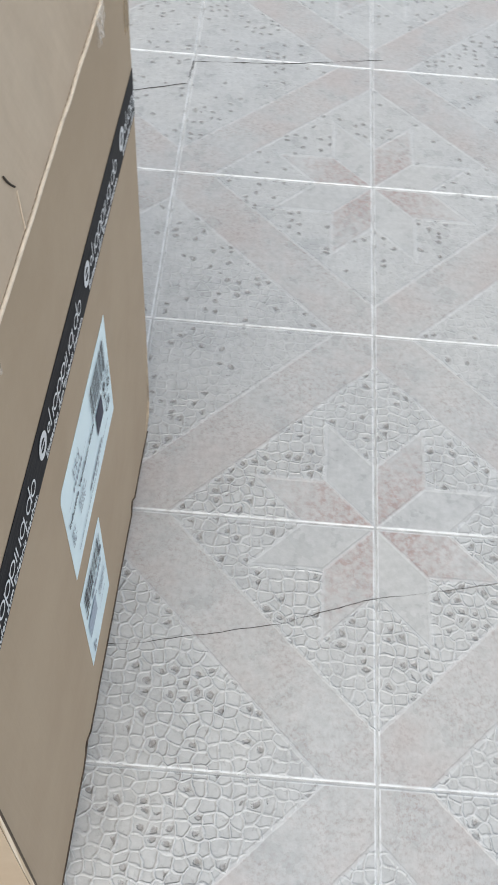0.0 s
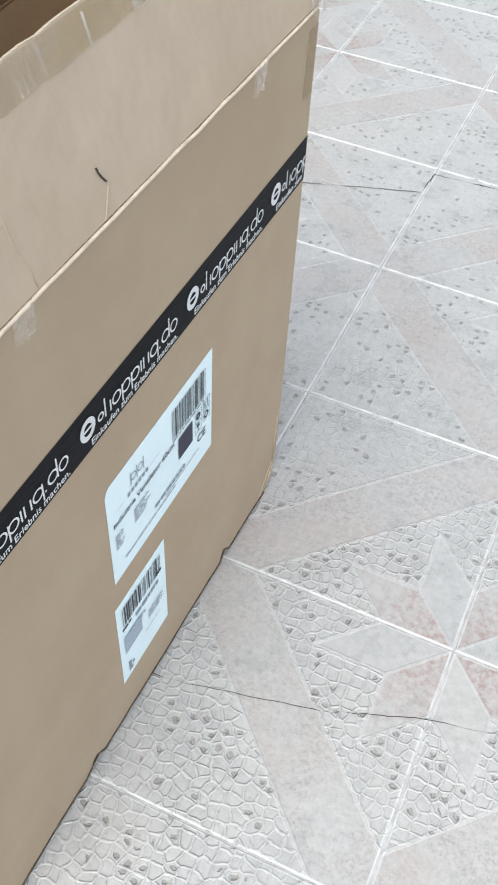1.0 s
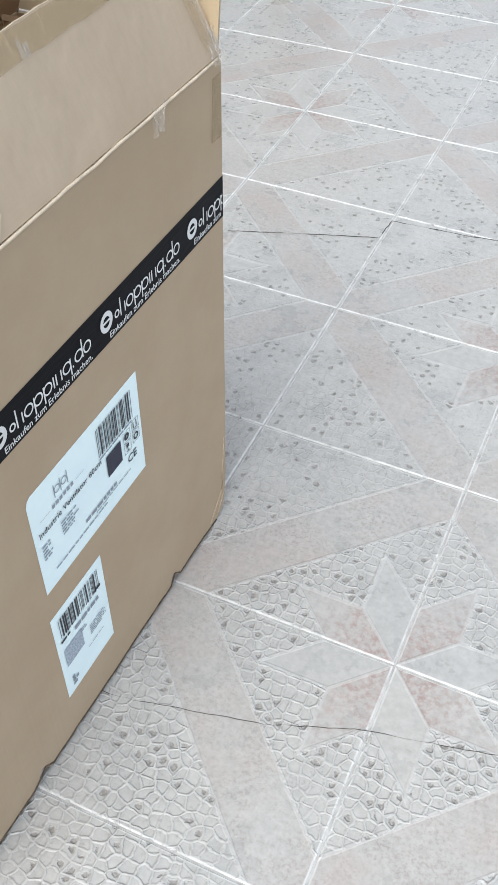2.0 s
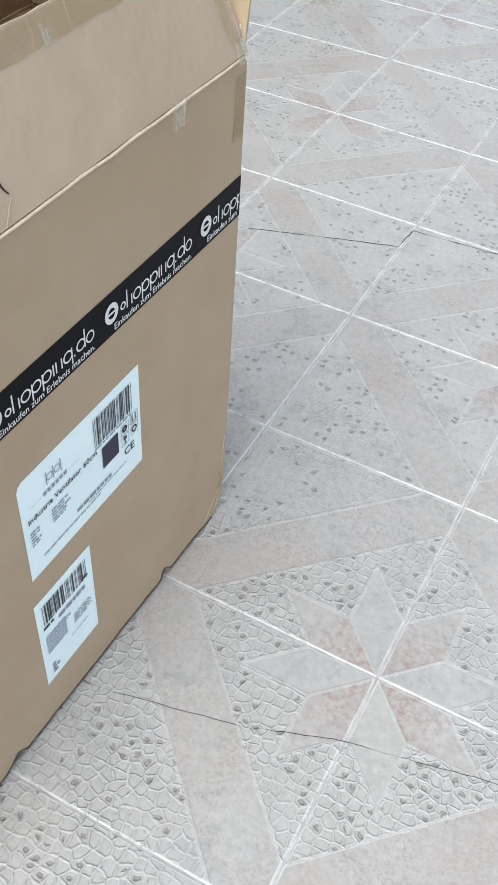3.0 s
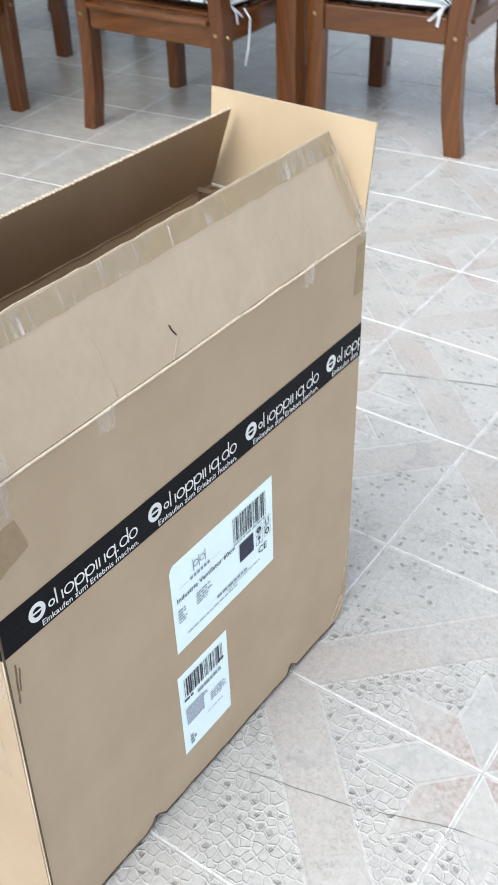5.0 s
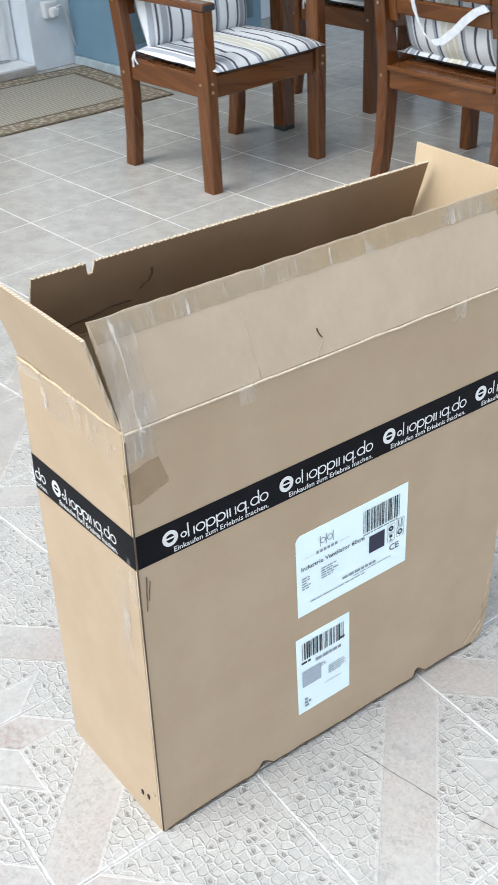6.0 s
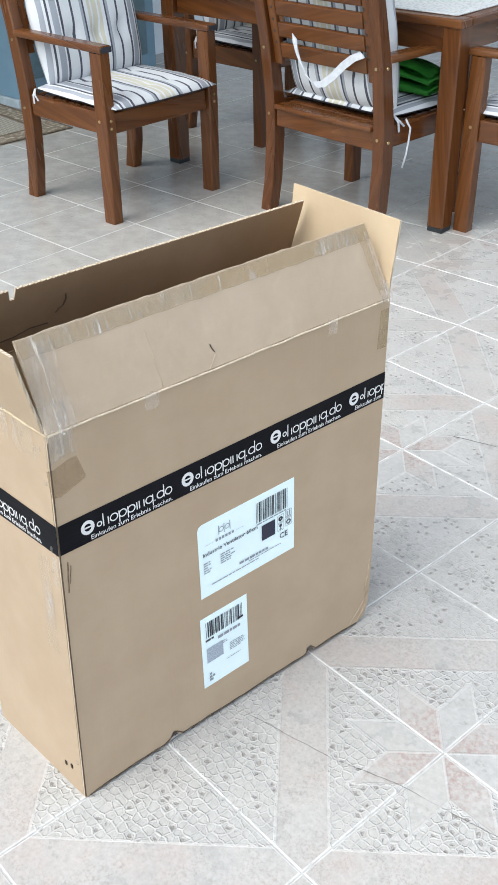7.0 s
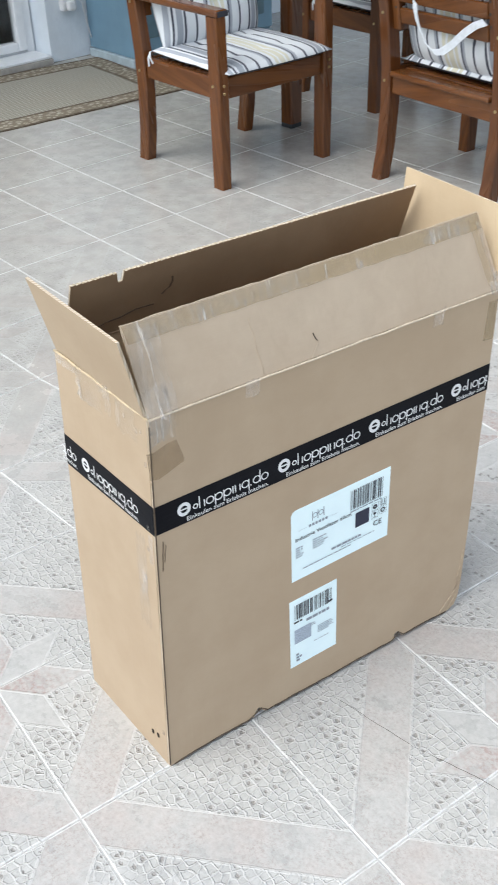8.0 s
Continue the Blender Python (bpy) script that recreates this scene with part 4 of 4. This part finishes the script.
L0 = Matrix.Translation((0.246, -0.0003, 0.279)) @ Matrix.Rotation(radians(-0.8), 4, "Y")
big = patch("product_label", [(0, 0), (0.201, 0), (0.201, 0.147), (0.008, 0.147), (0.003, 0.144), (0, 0.138)], (0, 0, 0), X, Z, PAPER, 0.0, "white paper product label with barcode")
big.matrix_parent_inverse = Matrix.Identity(4)
big.matrix_local = L0
bars(barcode(0.118, 0.186, 0.094, 0.134, 24, 4), INK, "barcode", big, P_FRONT)
bars(text_bars(0.118, 0.0915, 1, 0.066, 0.0022, 0.003, 2), GREY_INK, "barcode_figures", big, P_FRONT)
bars([(0.129, 0.158, 0.052, 0.083)], plain("navy_ink", (0.012, 0.016, 0.045), 0.5), "dark_square", big, P_FRONT)
stuck(fit_word("Industrie Ventilator 60cm", 0.112, 0.009, "product_name", INK), "product_name", big, P_FRONT @ Matrix.Translation((0.008, 0.083, 0.0002)))
bm = bmesh.new()
for cx, rr in ((0.046, 0.005), (0.058, 0.005)):
    ring_shape(bm, cx, 0.121, rr - 0.0012, rr)
box_shape(bm, 0.0405, 0.0418, 0.112, 0.130), box_shape(bm, 0.0512, 0.0525, 0.112, 0.130), box_shape(bm, 0.063, 0.0643, 0.112, 0.130)
for k in range(6):
    box_shape(bm, 0.034 + 0.0065 * k, 0.0385 + 0.0065 * k, 0.1015, 0.1065)
box_shape(bm, 0.013, 0.03, 0.1035, 0.1039), box_shape(bm, 0.075, 0.092, 0.1035, 0.1039)
stuck(mesh_of(bm, "brand_mark", GREY_INK), "brand_mark", big, P_FRONT)
bars(text_bars(0.008, 0.070, 5, 0.018, 0.0022, 0.0048, 11) + text_bars(0.042, 0.072, 5, 0.036, 0.0020, 0.0044, 12), GREY_INK, "small_print", big, P_FRONT)
bars(text_bars(0.080, 0.034, 1, 0.095, 0.0046, 0.006, 13), GREY_INK, "web_address", big, P_FRONT)
bars(text_bars(0.022, 0.0215, 1, 0.165, 0.0020, 0.006, 14) + text_bars(0.10, 0.0265, 1, 0.09, 0.0014, 0.004, 17), GREY_INK, "foot_line", big, P_FRONT)
for k, (cx, cy) in enumerate(((0.1635, 0.070), (0.1635, 0.053), (0.181, 0.073), (0.181, 0.056))):
    bm = bmesh.new()
    w, h = 0.0135, 0.0150
    for b in ((cx, cx + w, cy, cy + 0.0005), (cx, cx + w, cy + h, cy + h + 0.0005), (cx, cx + 0.0005, cy, cy + h), (cx + w, cx + w + 0.0005, cy, cy + h)):
        box_shape(bm, *b)
    if k == 0:
        ring_shape(bm, cx + w / 2, cy + 0.0075, 0.0015, 0.0048, gap=0)
    elif k == 1:
        box_shape(bm, cx + 0.004, cx + 0.0095, cy + 0.008, cy + 0.013), box_shape(bm, cx + 0.0062, cx + 0.0073, cy + 0.002, cy + 0.008), box_shape(bm, cx + 0.004, cx + 0.0095, cy + 0.002, cy + 0.003)
    elif k == 2:
        box_shape(bm, cx + 0.003, cx + 0.0046, cy + 0.004, cy + 0.013), box_shape(bm, cx + 0.009, cx + 0.0106, cy + 0.004, cy + 0.013), box_shape(bm, cx + 0.002, cx + 0.0116, cy + 0.002, cy + 0.003)
    else:
        ring_shape(bm, cx + w / 2, cy + 0.0075, 0.0028, 0.0050, gap=0)
    stuck(mesh_of(bm, "handling_symbol", INK), "handling_symbol", big, P_FRONT)
stuck(fit_word("CE", 0.018, 0.012, "approval_letters", INK), "approval_letters", big, P_FRONT @ Matrix.Translation((0.168, 0.036, 0.0002)))

S0 = Matrix.Translation((0.2435, -0.0003, 0.079)) @ Matrix.Rotation(radians(-1.0), 4, "Y")
small = patch("shipping_label", [(0, 0), (0.099, 0), (0.099, 0.158), (0, 0.158)], (0, 0, 0), X, Z, PAPER, 0.0, "white paper shipping label with barcode")
small.matrix_parent_inverse = Matrix.Identity(4)
small.matrix_local = S0
bars(barcode(0.010, 0.090, 0.112, 0.146, 26, 21), INK, "barcode", small, P_FRONT)
bars(text_bars(0.034, 0.103, 1, 0.050, 0.0062, 0.01, 23), GREY_INK, "parcel_figures", small, P_FRONT)
bars(text_bars(0.008, 0.108, 1, 0.02, 0.004, 0.006, 24) + text_bars(0.078, 0.118, 1, 0.018, 0.004, 0.006, 25), INK, "small_figures", small, P_FRONT)
bars(text_bars(0.058, 0.072, 5, 0.036, 0.0016, 0.0038, 26) + text_bars(0.042, 0.086, 2, 0.012, 0.0016, 0.004, 27) + text_bars(0.012, 0.030, 3, 0.014, 0.005, 0.007, 28) + text_bars(0.05, 0.04, 1, 0.04, 0.0012, 0.004, 29), GREY_INK, "small_print", small, P_FRONT)
bars([(0.009, 0.044, 0.055, 0.088)], plain("pale_grey_print", (0.36, 0.42, 0.50), 0.5, 0, 0.3, 400), "printed_field", small, P_FRONT)


# ---- garden chairs ----
def wood(name, bm, parent, label=""):
    return part(name, wood_uv(bm), WOOD, parent, label)


CHAIR_W, CHAIR_D = 0.53, 0.48       # between leg centres


def garden_chair(m):
    """A hardwood armchair; origin at the middle of its footprint, facing +x."""
    c = thing("garden_chair", m, "reddish-brown oiled hardwood garden armchair with striped cushion", "chair", "garden chairs round the table")
    hx, hy = CHAIR_D / 2, CHAIR_W / 2
    for s in (-1, 1):
        y = s * hy
        wood("front_leg", sweep([((hx, y, 0), 0.029, 0.024), ((hx, y, 0.35), 0.031, 0.025), ((hx - 0.004, y, 0.622), 0.029, 0.025)]), c)
        wood("back_leg", sweep([((-hx - 0.012, y, 0), 0.029, 0.024), ((-hx + 0.008, y, 0.12), 0.030, 0.024), ((-hx + 0.018, y, 0.28), 0.031, 0.024), ((-hx + 0.014, y, 0.42), 0.031, 0.024),
                                ((-hx - 0.014, y, 0.62), 0.028, 0.024), ((-hx - 0.055, y, 0.80), 0.025, 0.023), ((-hx - 0.10, y, 0.98), 0.022, 0.022)]), c)
        wood("side_rail", bar(-hx + 0.048, hx - 0.031, y - 0.014, y + 0.014, 0.335, 0.412, 0.005), c)
        arm = wood("armrest", bar(-hx + 0.0, hx + 0.036, y - 0.030, y + 0.030, 0.6225, 0.648, 0.009), c)
        part("end_cap", bar(hx + 0.0365, hx + 0.039, y - 0.024, y + 0.024, 0.626, 0.645, 0.001), PAD_DARK, arm)
        wood("back_stile", sweep([((-hx + 0.002, y - s * 0.042, 0.555), 0.013, 0.017), ((-hx - 0.010, y - s * 0.042, 0.62), 0.013, 0.017), ((-hx - 0.050, y - s * 0.042, 0.80), 0.013, 0.017), ((-hx - 0.085, y - s * 0.042, 0.935), 0.012, 0.017)]), c)
        for k in range(7):
            z = 0.632 + 0.040 * k
            b = bmesh.new()
            bmesh.ops.create_cone(b, cap_ends=True, segments=8, radius1=0.0048, radius2=0.0048, depth=0.002, matrix=Matrix.Translation((-hx - 0.010 - 0.222 * (z - 0.62) - 0.0132, y - s * 0.048, z)) @ Matrix.Rotation(radians(78), 4, "Y"))
            part("peg_hole", b, DARK, c)
        for z in (0.36, 0.388):
            b = bmesh.new()
            bmesh.ops.create_cone(b, cap_ends=True, segments=10, radius1=0.006, radius2=0.005, depth=0.003, matrix=Matrix.Translation((hx + 0.0325, y, z)) @ Matrix.Rotation(radians(90), 4, "Y"))
            part("screw", b, BRASS, c)
        for x, z in ((hx - 0.004, 0.385), (-hx + 0.014, 0.36), (-hx - 0.012, 0.61)):
            b = bmesh.new()
            bmesh.ops.create_cone(b, cap_ends=True, segments=10, radius1=0.006, radius2=0.005, depth=0.003, matrix=Matrix.Translation((x, y + s * 0.0262, z)) @ Matrix.Rotation(radians(90), 4, "X"))
            part("screw", b, BRASS, c)
        for z in (0.37, 0.61):
            b = bmesh.new()
            bmesh.ops.create_cone(b, cap_ends=True, segments=10, radius1=0.006, radius2=0.005, depth=0.003, matrix=Matrix.Translation((-hx - (0.0165 if z < 0.5 else 0.042), y, z)) @ Matrix.Rotation(radians(90), 4, "Y"))
            part("screw", b, BRASS, c)
    wood("front_rail", bar(hx - 0.016, hx + 0.014, -hy + 0.027, hy - 0.027, 0.332, 0.410, 0.006), c)
    wood("back_rail", bar(-hx - 0.004, -hx + 0.022, -hy + 0.026, hy - 0.026, 0.325, 0.398, 0.006), c)
    for k in range(6):
        x = -hx + 0.012 + 0.083 * k
        wood("seat_slat", bar(x - 0.036, x + 0.036, -hy + 0.029, hy - 0.029, 0.391, 0.4095, 0.006), c)
    for k in range(5):
        z = 0.606 + 0.073 * k
        x = -hx - 0.006 - 0.215 * (z - 0.588)
        b = bar(-0.0095, 0.0095, -hy + 0.062, hy - 0.062, -0.027, 0.027, 0.006)
        bmesh.ops.transform(b, matrix=Matrix.Translation((x, 0, z)) @ Matrix.Rotation(radians(-12), 4, "Y"), verts=b.verts)
        wood("back_slat", b, c)
    wood("top_rail", bar(-hx - 0.115, -hx - 0.085, -hy + 0.023, hy - 0.023, 0.95, 1.01, 0.009), c)
    return c


def pillow(lx, ly, thick, nx, ny, seed, under=0.32):
    """A soft quilted pad, lx by ly, lying in x and y; U runs across y."""
    bm = bmesh.new()
    uv = bm.loops.layers.uv.verify()
    top, low = {}, {}
    for i in range(nx + 1):
        for j in range(ny + 1):
            a, b = 2 * i / nx - 1, 2 * j / ny - 1
            puff = (max(0.0, 1 - abs(a) ** 5) * max(0.0, 1 - abs(b) ** 5)) ** 0.5
            dimple = sum(0.35 * math.exp(-((a - p) ** 2 + (b - q) ** 2) / 0.012) for p in (-0.45, 0.45) for q in (-0.5, 0.0, 0.5))
            wob = 0.12 * noise.noise(Vector((a * 2 + seed, b * 2, seed)))
            h = thick * 0.5 * puff * (1 - dimple + wob)
            sc = 1 - 0.03 * (abs(a) * abs(b)) ** 2
            x, y = a * lx / 2 * sc + 0.006 * noise.noise(Vector((b * 3, seed, 1))), b * ly / 2 * sc + 0.006 * noise.noise(Vector((a * 3, seed, 4)))
            top[i, j] = bm.verts.new((x, y, h))
            low[i, j] = bm.verts.new((x, y, -thick * under * puff * (1 - dimple if under > 0.4 else 1) - 0.003))
    for i in range(nx):
        for j in range(ny):
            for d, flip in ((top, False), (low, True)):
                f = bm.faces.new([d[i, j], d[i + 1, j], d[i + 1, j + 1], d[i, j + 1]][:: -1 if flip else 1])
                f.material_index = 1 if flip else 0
    rim = [(i, 0) for i in range(nx)] + [(nx, j) for j in range(ny)] + [(i, ny) for i in range(nx, 0, -1)] + [(0, j) for j in range(ny, 0, -1)]
    for k, a in enumerate(rim):
        b = rim[(k + 1) % len(rim)]
        bm.faces.new((low[a], low[b], top[b], top[a]))
    for f in bm.faces:
        for l in f.loops:
            l[uv].uv = (l.vert.co.y / ly + 0.5, l.vert.co.x)
    return bm


def cushion(m, seed):
    """Seat and back pads in one, tied to the chair; same origin as the chair."""
    c = thing("chair_cushion", m, "white cushion with grey, navy and straw stripes tied to the chair", "cushion", "striped chair cushions")
    hx, hy = CHAIR_D / 2, CHAIR_W / 2
    b = pillow(0.48, 0.53, 0.056, 26, 26, seed, 0.39)
    bmesh.ops.transform(b, matrix=Matrix.Translation((0.060, 0, 0.435)) @ Matrix.Rotation(radians(0.8), 4, "Y"), verts=b.verts)
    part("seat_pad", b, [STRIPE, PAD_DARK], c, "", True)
    b = pillow(0.63, 0.49, 0.145, 34, 30, seed + 3, 0.5)
    bmesh.ops.transform(b, matrix=Matrix.Translation((-hx + 0.052, 0, 0.738)) @ Matrix.Rotation(radians(-102), 4, "Y"), verts=b.verts)
    part("back_pad", b, [STRIPE, STRIPE], c, "", True)
    for s in (-1, 1):
        for lean in (0.0, 0.028):
            part("tie", ribbon([(-hx + 0.065, s * (hy - 0.035), 0.438), (-hx + 0.068, s * (hy + 0.004), 0.436), (-hx + 0.072 + lean * 0.4, s * (hy + 0.018), 0.418), (-hx + 0.076 + lean, s * (hy + 0.020), 0.385 + lean * 0.5)], (1, 0, 0.2), 0.009, 0.002), TIE, c)
    return c


CHAIRS = [pose(-2.745, 1.322, 0, 0, 0, 5), pose(-1.930, 1.884, 0, 0, 0, 92), pose(-3.10, 2.42, 0, 0, 0, 4), pose(-1.30, 2.27, 0, 0, 0, 186)]
first_chair = garden_chair(CHAIRS[0])
for m in CHAIRS[1:]:
    copy_thing(first_chair, m)
first_pad = cushion(CHAIRS[0], 1.0)
for k, m in enumerate(CHAIRS[1:]):
    copy_thing(first_pad, m)

# loop of white tie tape hanging from the back of the chair that is seen from behind
hx = CHAIR_D / 2
loop = tagged(part("cushion_strap", ribbon([(-hx - 0.046, 0.108, 0.668), (-hx - 0.050, 0.100, 0.640), (-hx - 0.050, 0.086, 0.606), (-hx - 0.050, 0.062, 0.568), (-hx - 0.052, 0.030, 0.536), (-hx - 0.054, -0.005, 0.522), (-hx - 0.052, -0.040, 0.530), (-hx - 0.048, -0.080, 0.560), (-hx - 0.046, -0.124, 0.602), (-hx - 0.046, -0.166, 0.632), (-hx - 0.044, -0.205, 0.648)], (0.0, 0.8, 0.6), 0.028, 0.003), TIE), "white fabric strap looped over the slats of the chair back", "strap")
loop.matrix_world = CHAIRS[1]
cord = tagged(part("hanging_string", tube([(-hx + 0.09, -0.30, 0.43), (-hx + 0.10, -0.315, 0.40), (-hx + 0.10, -0.312, 0.36), (-hx + 0.085, -0.315, 0.31), (-hx + 0.075, -0.31, 0.265)], 0.0035), TIE, None, "", True), "thin white cord hanging from the cushion corner", "cord")
cord.matrix_world = CHAIRS[1]


# ---- table ----
TABLE = pose(-1.524, 1.874, 0, 0, 0, 187 - 180)       # near corner of the top; x runs back along the edge
tbl = thing("garden_table", TABLE, "reddish-brown hardwood garden table with white patterned top inlay", "table")
TL, TW, TH = 1.44, 0.90, 0.745
for x in (-0.005 - 0.035, -TL + 0.04):
    for y in (0.045, TW - 0.045):
        lg = wood("leg", sweep([((x, y, 0.02), 0.034, 0.034), ((x, y, TH - 0.03), 0.036, 0.036)]), tbl)
        part("foot", bar(x - 0.032, x + 0.032, y - 0.032, y + 0.032, 0.0, 0.0195, 0.003), FOOT, lg, "black plastic foot")
for y in (0.03, TW - 0.055):
    wood("apron", bar(-TL + 0.08, -0.08, y, y + 0.025, TH - 0.115, TH - 0.0305, 0.003), tbl)
for x in (-0.05, -TL + 0.028):
    wood("apron", bar(x, x + 0.025, 0.085, TW - 0.085, TH - 0.115, TH - 0.0305, 0.003), tbl)
for y0, y1 in ((0.0, 0.075), (TW - 0.075, TW)):
    wood("top_rim", bar(-TL, 0.0, y0, y1, TH - 0.03, TH, 0.006), tbl)
for x0, x1 in ((-0.075, 0.0), (-TL, -TL + 0.075)):
    wood("top_rim", bar(x0, x1, 0.0755, TW - 0.0755, TH - 0.03, TH, 0.006), tbl)
wood("top_board", bar(-TL + 0.0755, -0.0755, 0.0755, TW - 0.0755, TH - 0.028, TH - 0.004, 0.003), tbl)
cover = tagged(part("table_cover", bar(-TL + 0.03, -0.045, 0.05, TW - 0.03, TH + 0.001, TH + 0.006, 0.002), COVER), "white speckled cover lying on the table", "tablecloth")
cover.matrix_world = TABLE

# green cloth left on a chair, folded over itself several times
bm = bmesh.new()
profile = []
for layer in range(5):
    for k in range(13):
        f = k / 12
        reach = 0.105 - 0.010 * layer
        y = reach * (2 * f - 1) * (1 if layer % 2 == 0 else -1)
        profile.append((y + 0.012 * layer, 0.012 + 0.021 * layer + 0.010 * math.sin(math.pi * f) + (0.010 * (f - 0.5) if 0 < layer < 4 else 0.0)))
rows, steps = [], 16
for i in range(steps + 1):
    a = i / steps
    row = []
    for k, (y, z) in enumerate(profile):
        w = noise.noise(Vector((a * 2.6, y * 16, k * 0.05)))
        row.append(bm.verts.new(((a - 0.5) * 0.27 * (1 + 0.10 * noise.noise(Vector((k * 0.11, 4, 2)))), y + 0.014 * w, max(0.004, z * (0.75 + 0.35 * math.sin(math.pi * a)) + 0.010 * w))))
    rows.append(row)
for a, b in zip(rows, rows[1:]):
    for k in range(len(profile) - 1):
        bm.faces.new((a[k], a[k + 1], b[k + 1], b[k]))
bmesh.ops.solidify(bm, geom=bm.faces[:], thickness=0.004)
green = tagged(part("folded_cloth", bm, GREEN, None, "", True), "folded bright green cloth lying on the chair cushion", "cloth")
green.matrix_world = CHAIRS[1] @ pose(0.10, -0.125, 0.462, 0, 0, 96)

# ---- cracks across the tiles ----
def crack(pts, name, wide, seed):
    q = random.Random(seed)
    bm = bmesh.new()
    fine = []
    for a, b in zip(pts, pts[1:]):
        for k in range(14):
            fine.append((a[0] + (b[0] - a[0]) * k / 14 + q.uniform(-0.0009, 0.0009), a[1] + (b[1] - a[1]) * k / 14 + q.uniform(-0.0009, 0.0009)))
    fine.append(pts[-1])
    prev = None
    for k, (x, y) in enumerate(fine):
        w = wide * q.uniform(0.55, 1.0) * (1.0 if math.sin(k * 0.37) > -0.8 else 0.3)
        x1, y1 = fine[min(k + 1, len(fine) - 1)]
        x2, y2 = fine[max(k - 1, 0)]
        d = Vector((y1 - y2, x2 - x1, 0)).normalized() * w / 2
        cur = (bm.verts.new(Vector((x, y, 0.0005)) + d), bm.verts.new(Vector((x, y, 0.0005)) - d))
        if prev:
            bm.faces.new((prev[0], prev[1], cur[1], cur[0]))
        prev = cur
    return tagged(part(name, bm, DARK, floor, "hairline crack with dark dirt"))


crack([(-0.40, -0.20), (-0.282, -0.185), (-0.118, -0.146), (-0.007, -0.104), (0.183, -0.061), (0.36, -0.02)], "crack", 0.0010, 5)
crack([(-0.62, 0.806), (-0.48, 0.860), (-0.338, 0.911), (-0.335, 0.978), (-0.17, 0.992), (0.02, 1.03)], "crack", 0.0024, 6)

# ---- the tiles ----
tile_me = tile_mesh()
joined, faces, uvs = [], [], []
for i in range(-19, 10):
    for j in range(-9, 27):
        c, px, py, far = tile_frame(i, j)
        ax, ay = px - c, py - c
        if i in NEAR_I and j in NEAR_J:
            swung = any(0.75 < -p * S < 1.9 for p in (i, i + 1))
            if swung:                    # slightly out of square where the rows swing round
                own = tile_me.copy()
                for vert in own.vertices:
                    s, t = vert.co.x / S, vert.co.y / S
                    p = c * (1 - s) * (1 - t) + px * s * (1 - t) + py * (1 - s) * t + far * s * t
                    vert.co = (p.x, p.y, vert.co.z)
                part("tile", own, None, floor)
                continue
            ob = part("tile", tile_me, None, floor)
            v = ax.normalized() + Vector((ay.y, -ay.x)).normalized()
            ang = math.atan2(v.y, v.x)
            lx = ((px - c).length + (far - py).length) / 2 / S
            ly = ((py - c).length + (far - px).length) / 2 / S
            mid = (c + px + py + far) / 4
            tilt = random.Random(i * 97 + j)
            m = Matrix.Translation((mid.x, mid.y, tilt.uniform(-0.0004, 0.0004))) @ Matrix.Rotation(ang, 4, "Z") @ Matrix.Diagonal((lx, ly, 1, 1)) @ Matrix.Translation((-S / 2, -S / 2, 0))
            ob.matrix_world = m
        elif -6.4 < c.x < 3.1 and -3.1 < c.y < 8.9:
            k = len(joined)
            g = 0.009
            for s, t in ((g, g), (1 - g, g), (1 - g, 1 - g), (g, 1 - g)):
                p = c * (1 - s) * (1 - t) + px * s * (1 - t) + py * (1 - s) * t + far * s * t
                joined.append((p.x, p.y, 0.0))
                uvs.append((s, t))
            faces.append((k, k + 1, k + 2, k + 3))
me = bpy.data.meshes.new("outer_tiles")
me.from_pydata(joined, [], faces)
lay = me.uv_layers.new(name="UVMap")
for poly in me.polygons:
    for li in poly.loop_indices:
        lay.data[li].uv = uvs[me.loops[li].vertex_index]
me.materials.append(TILE)
tagged(part("outer_tiles", me, None, floor), kind="stuff")
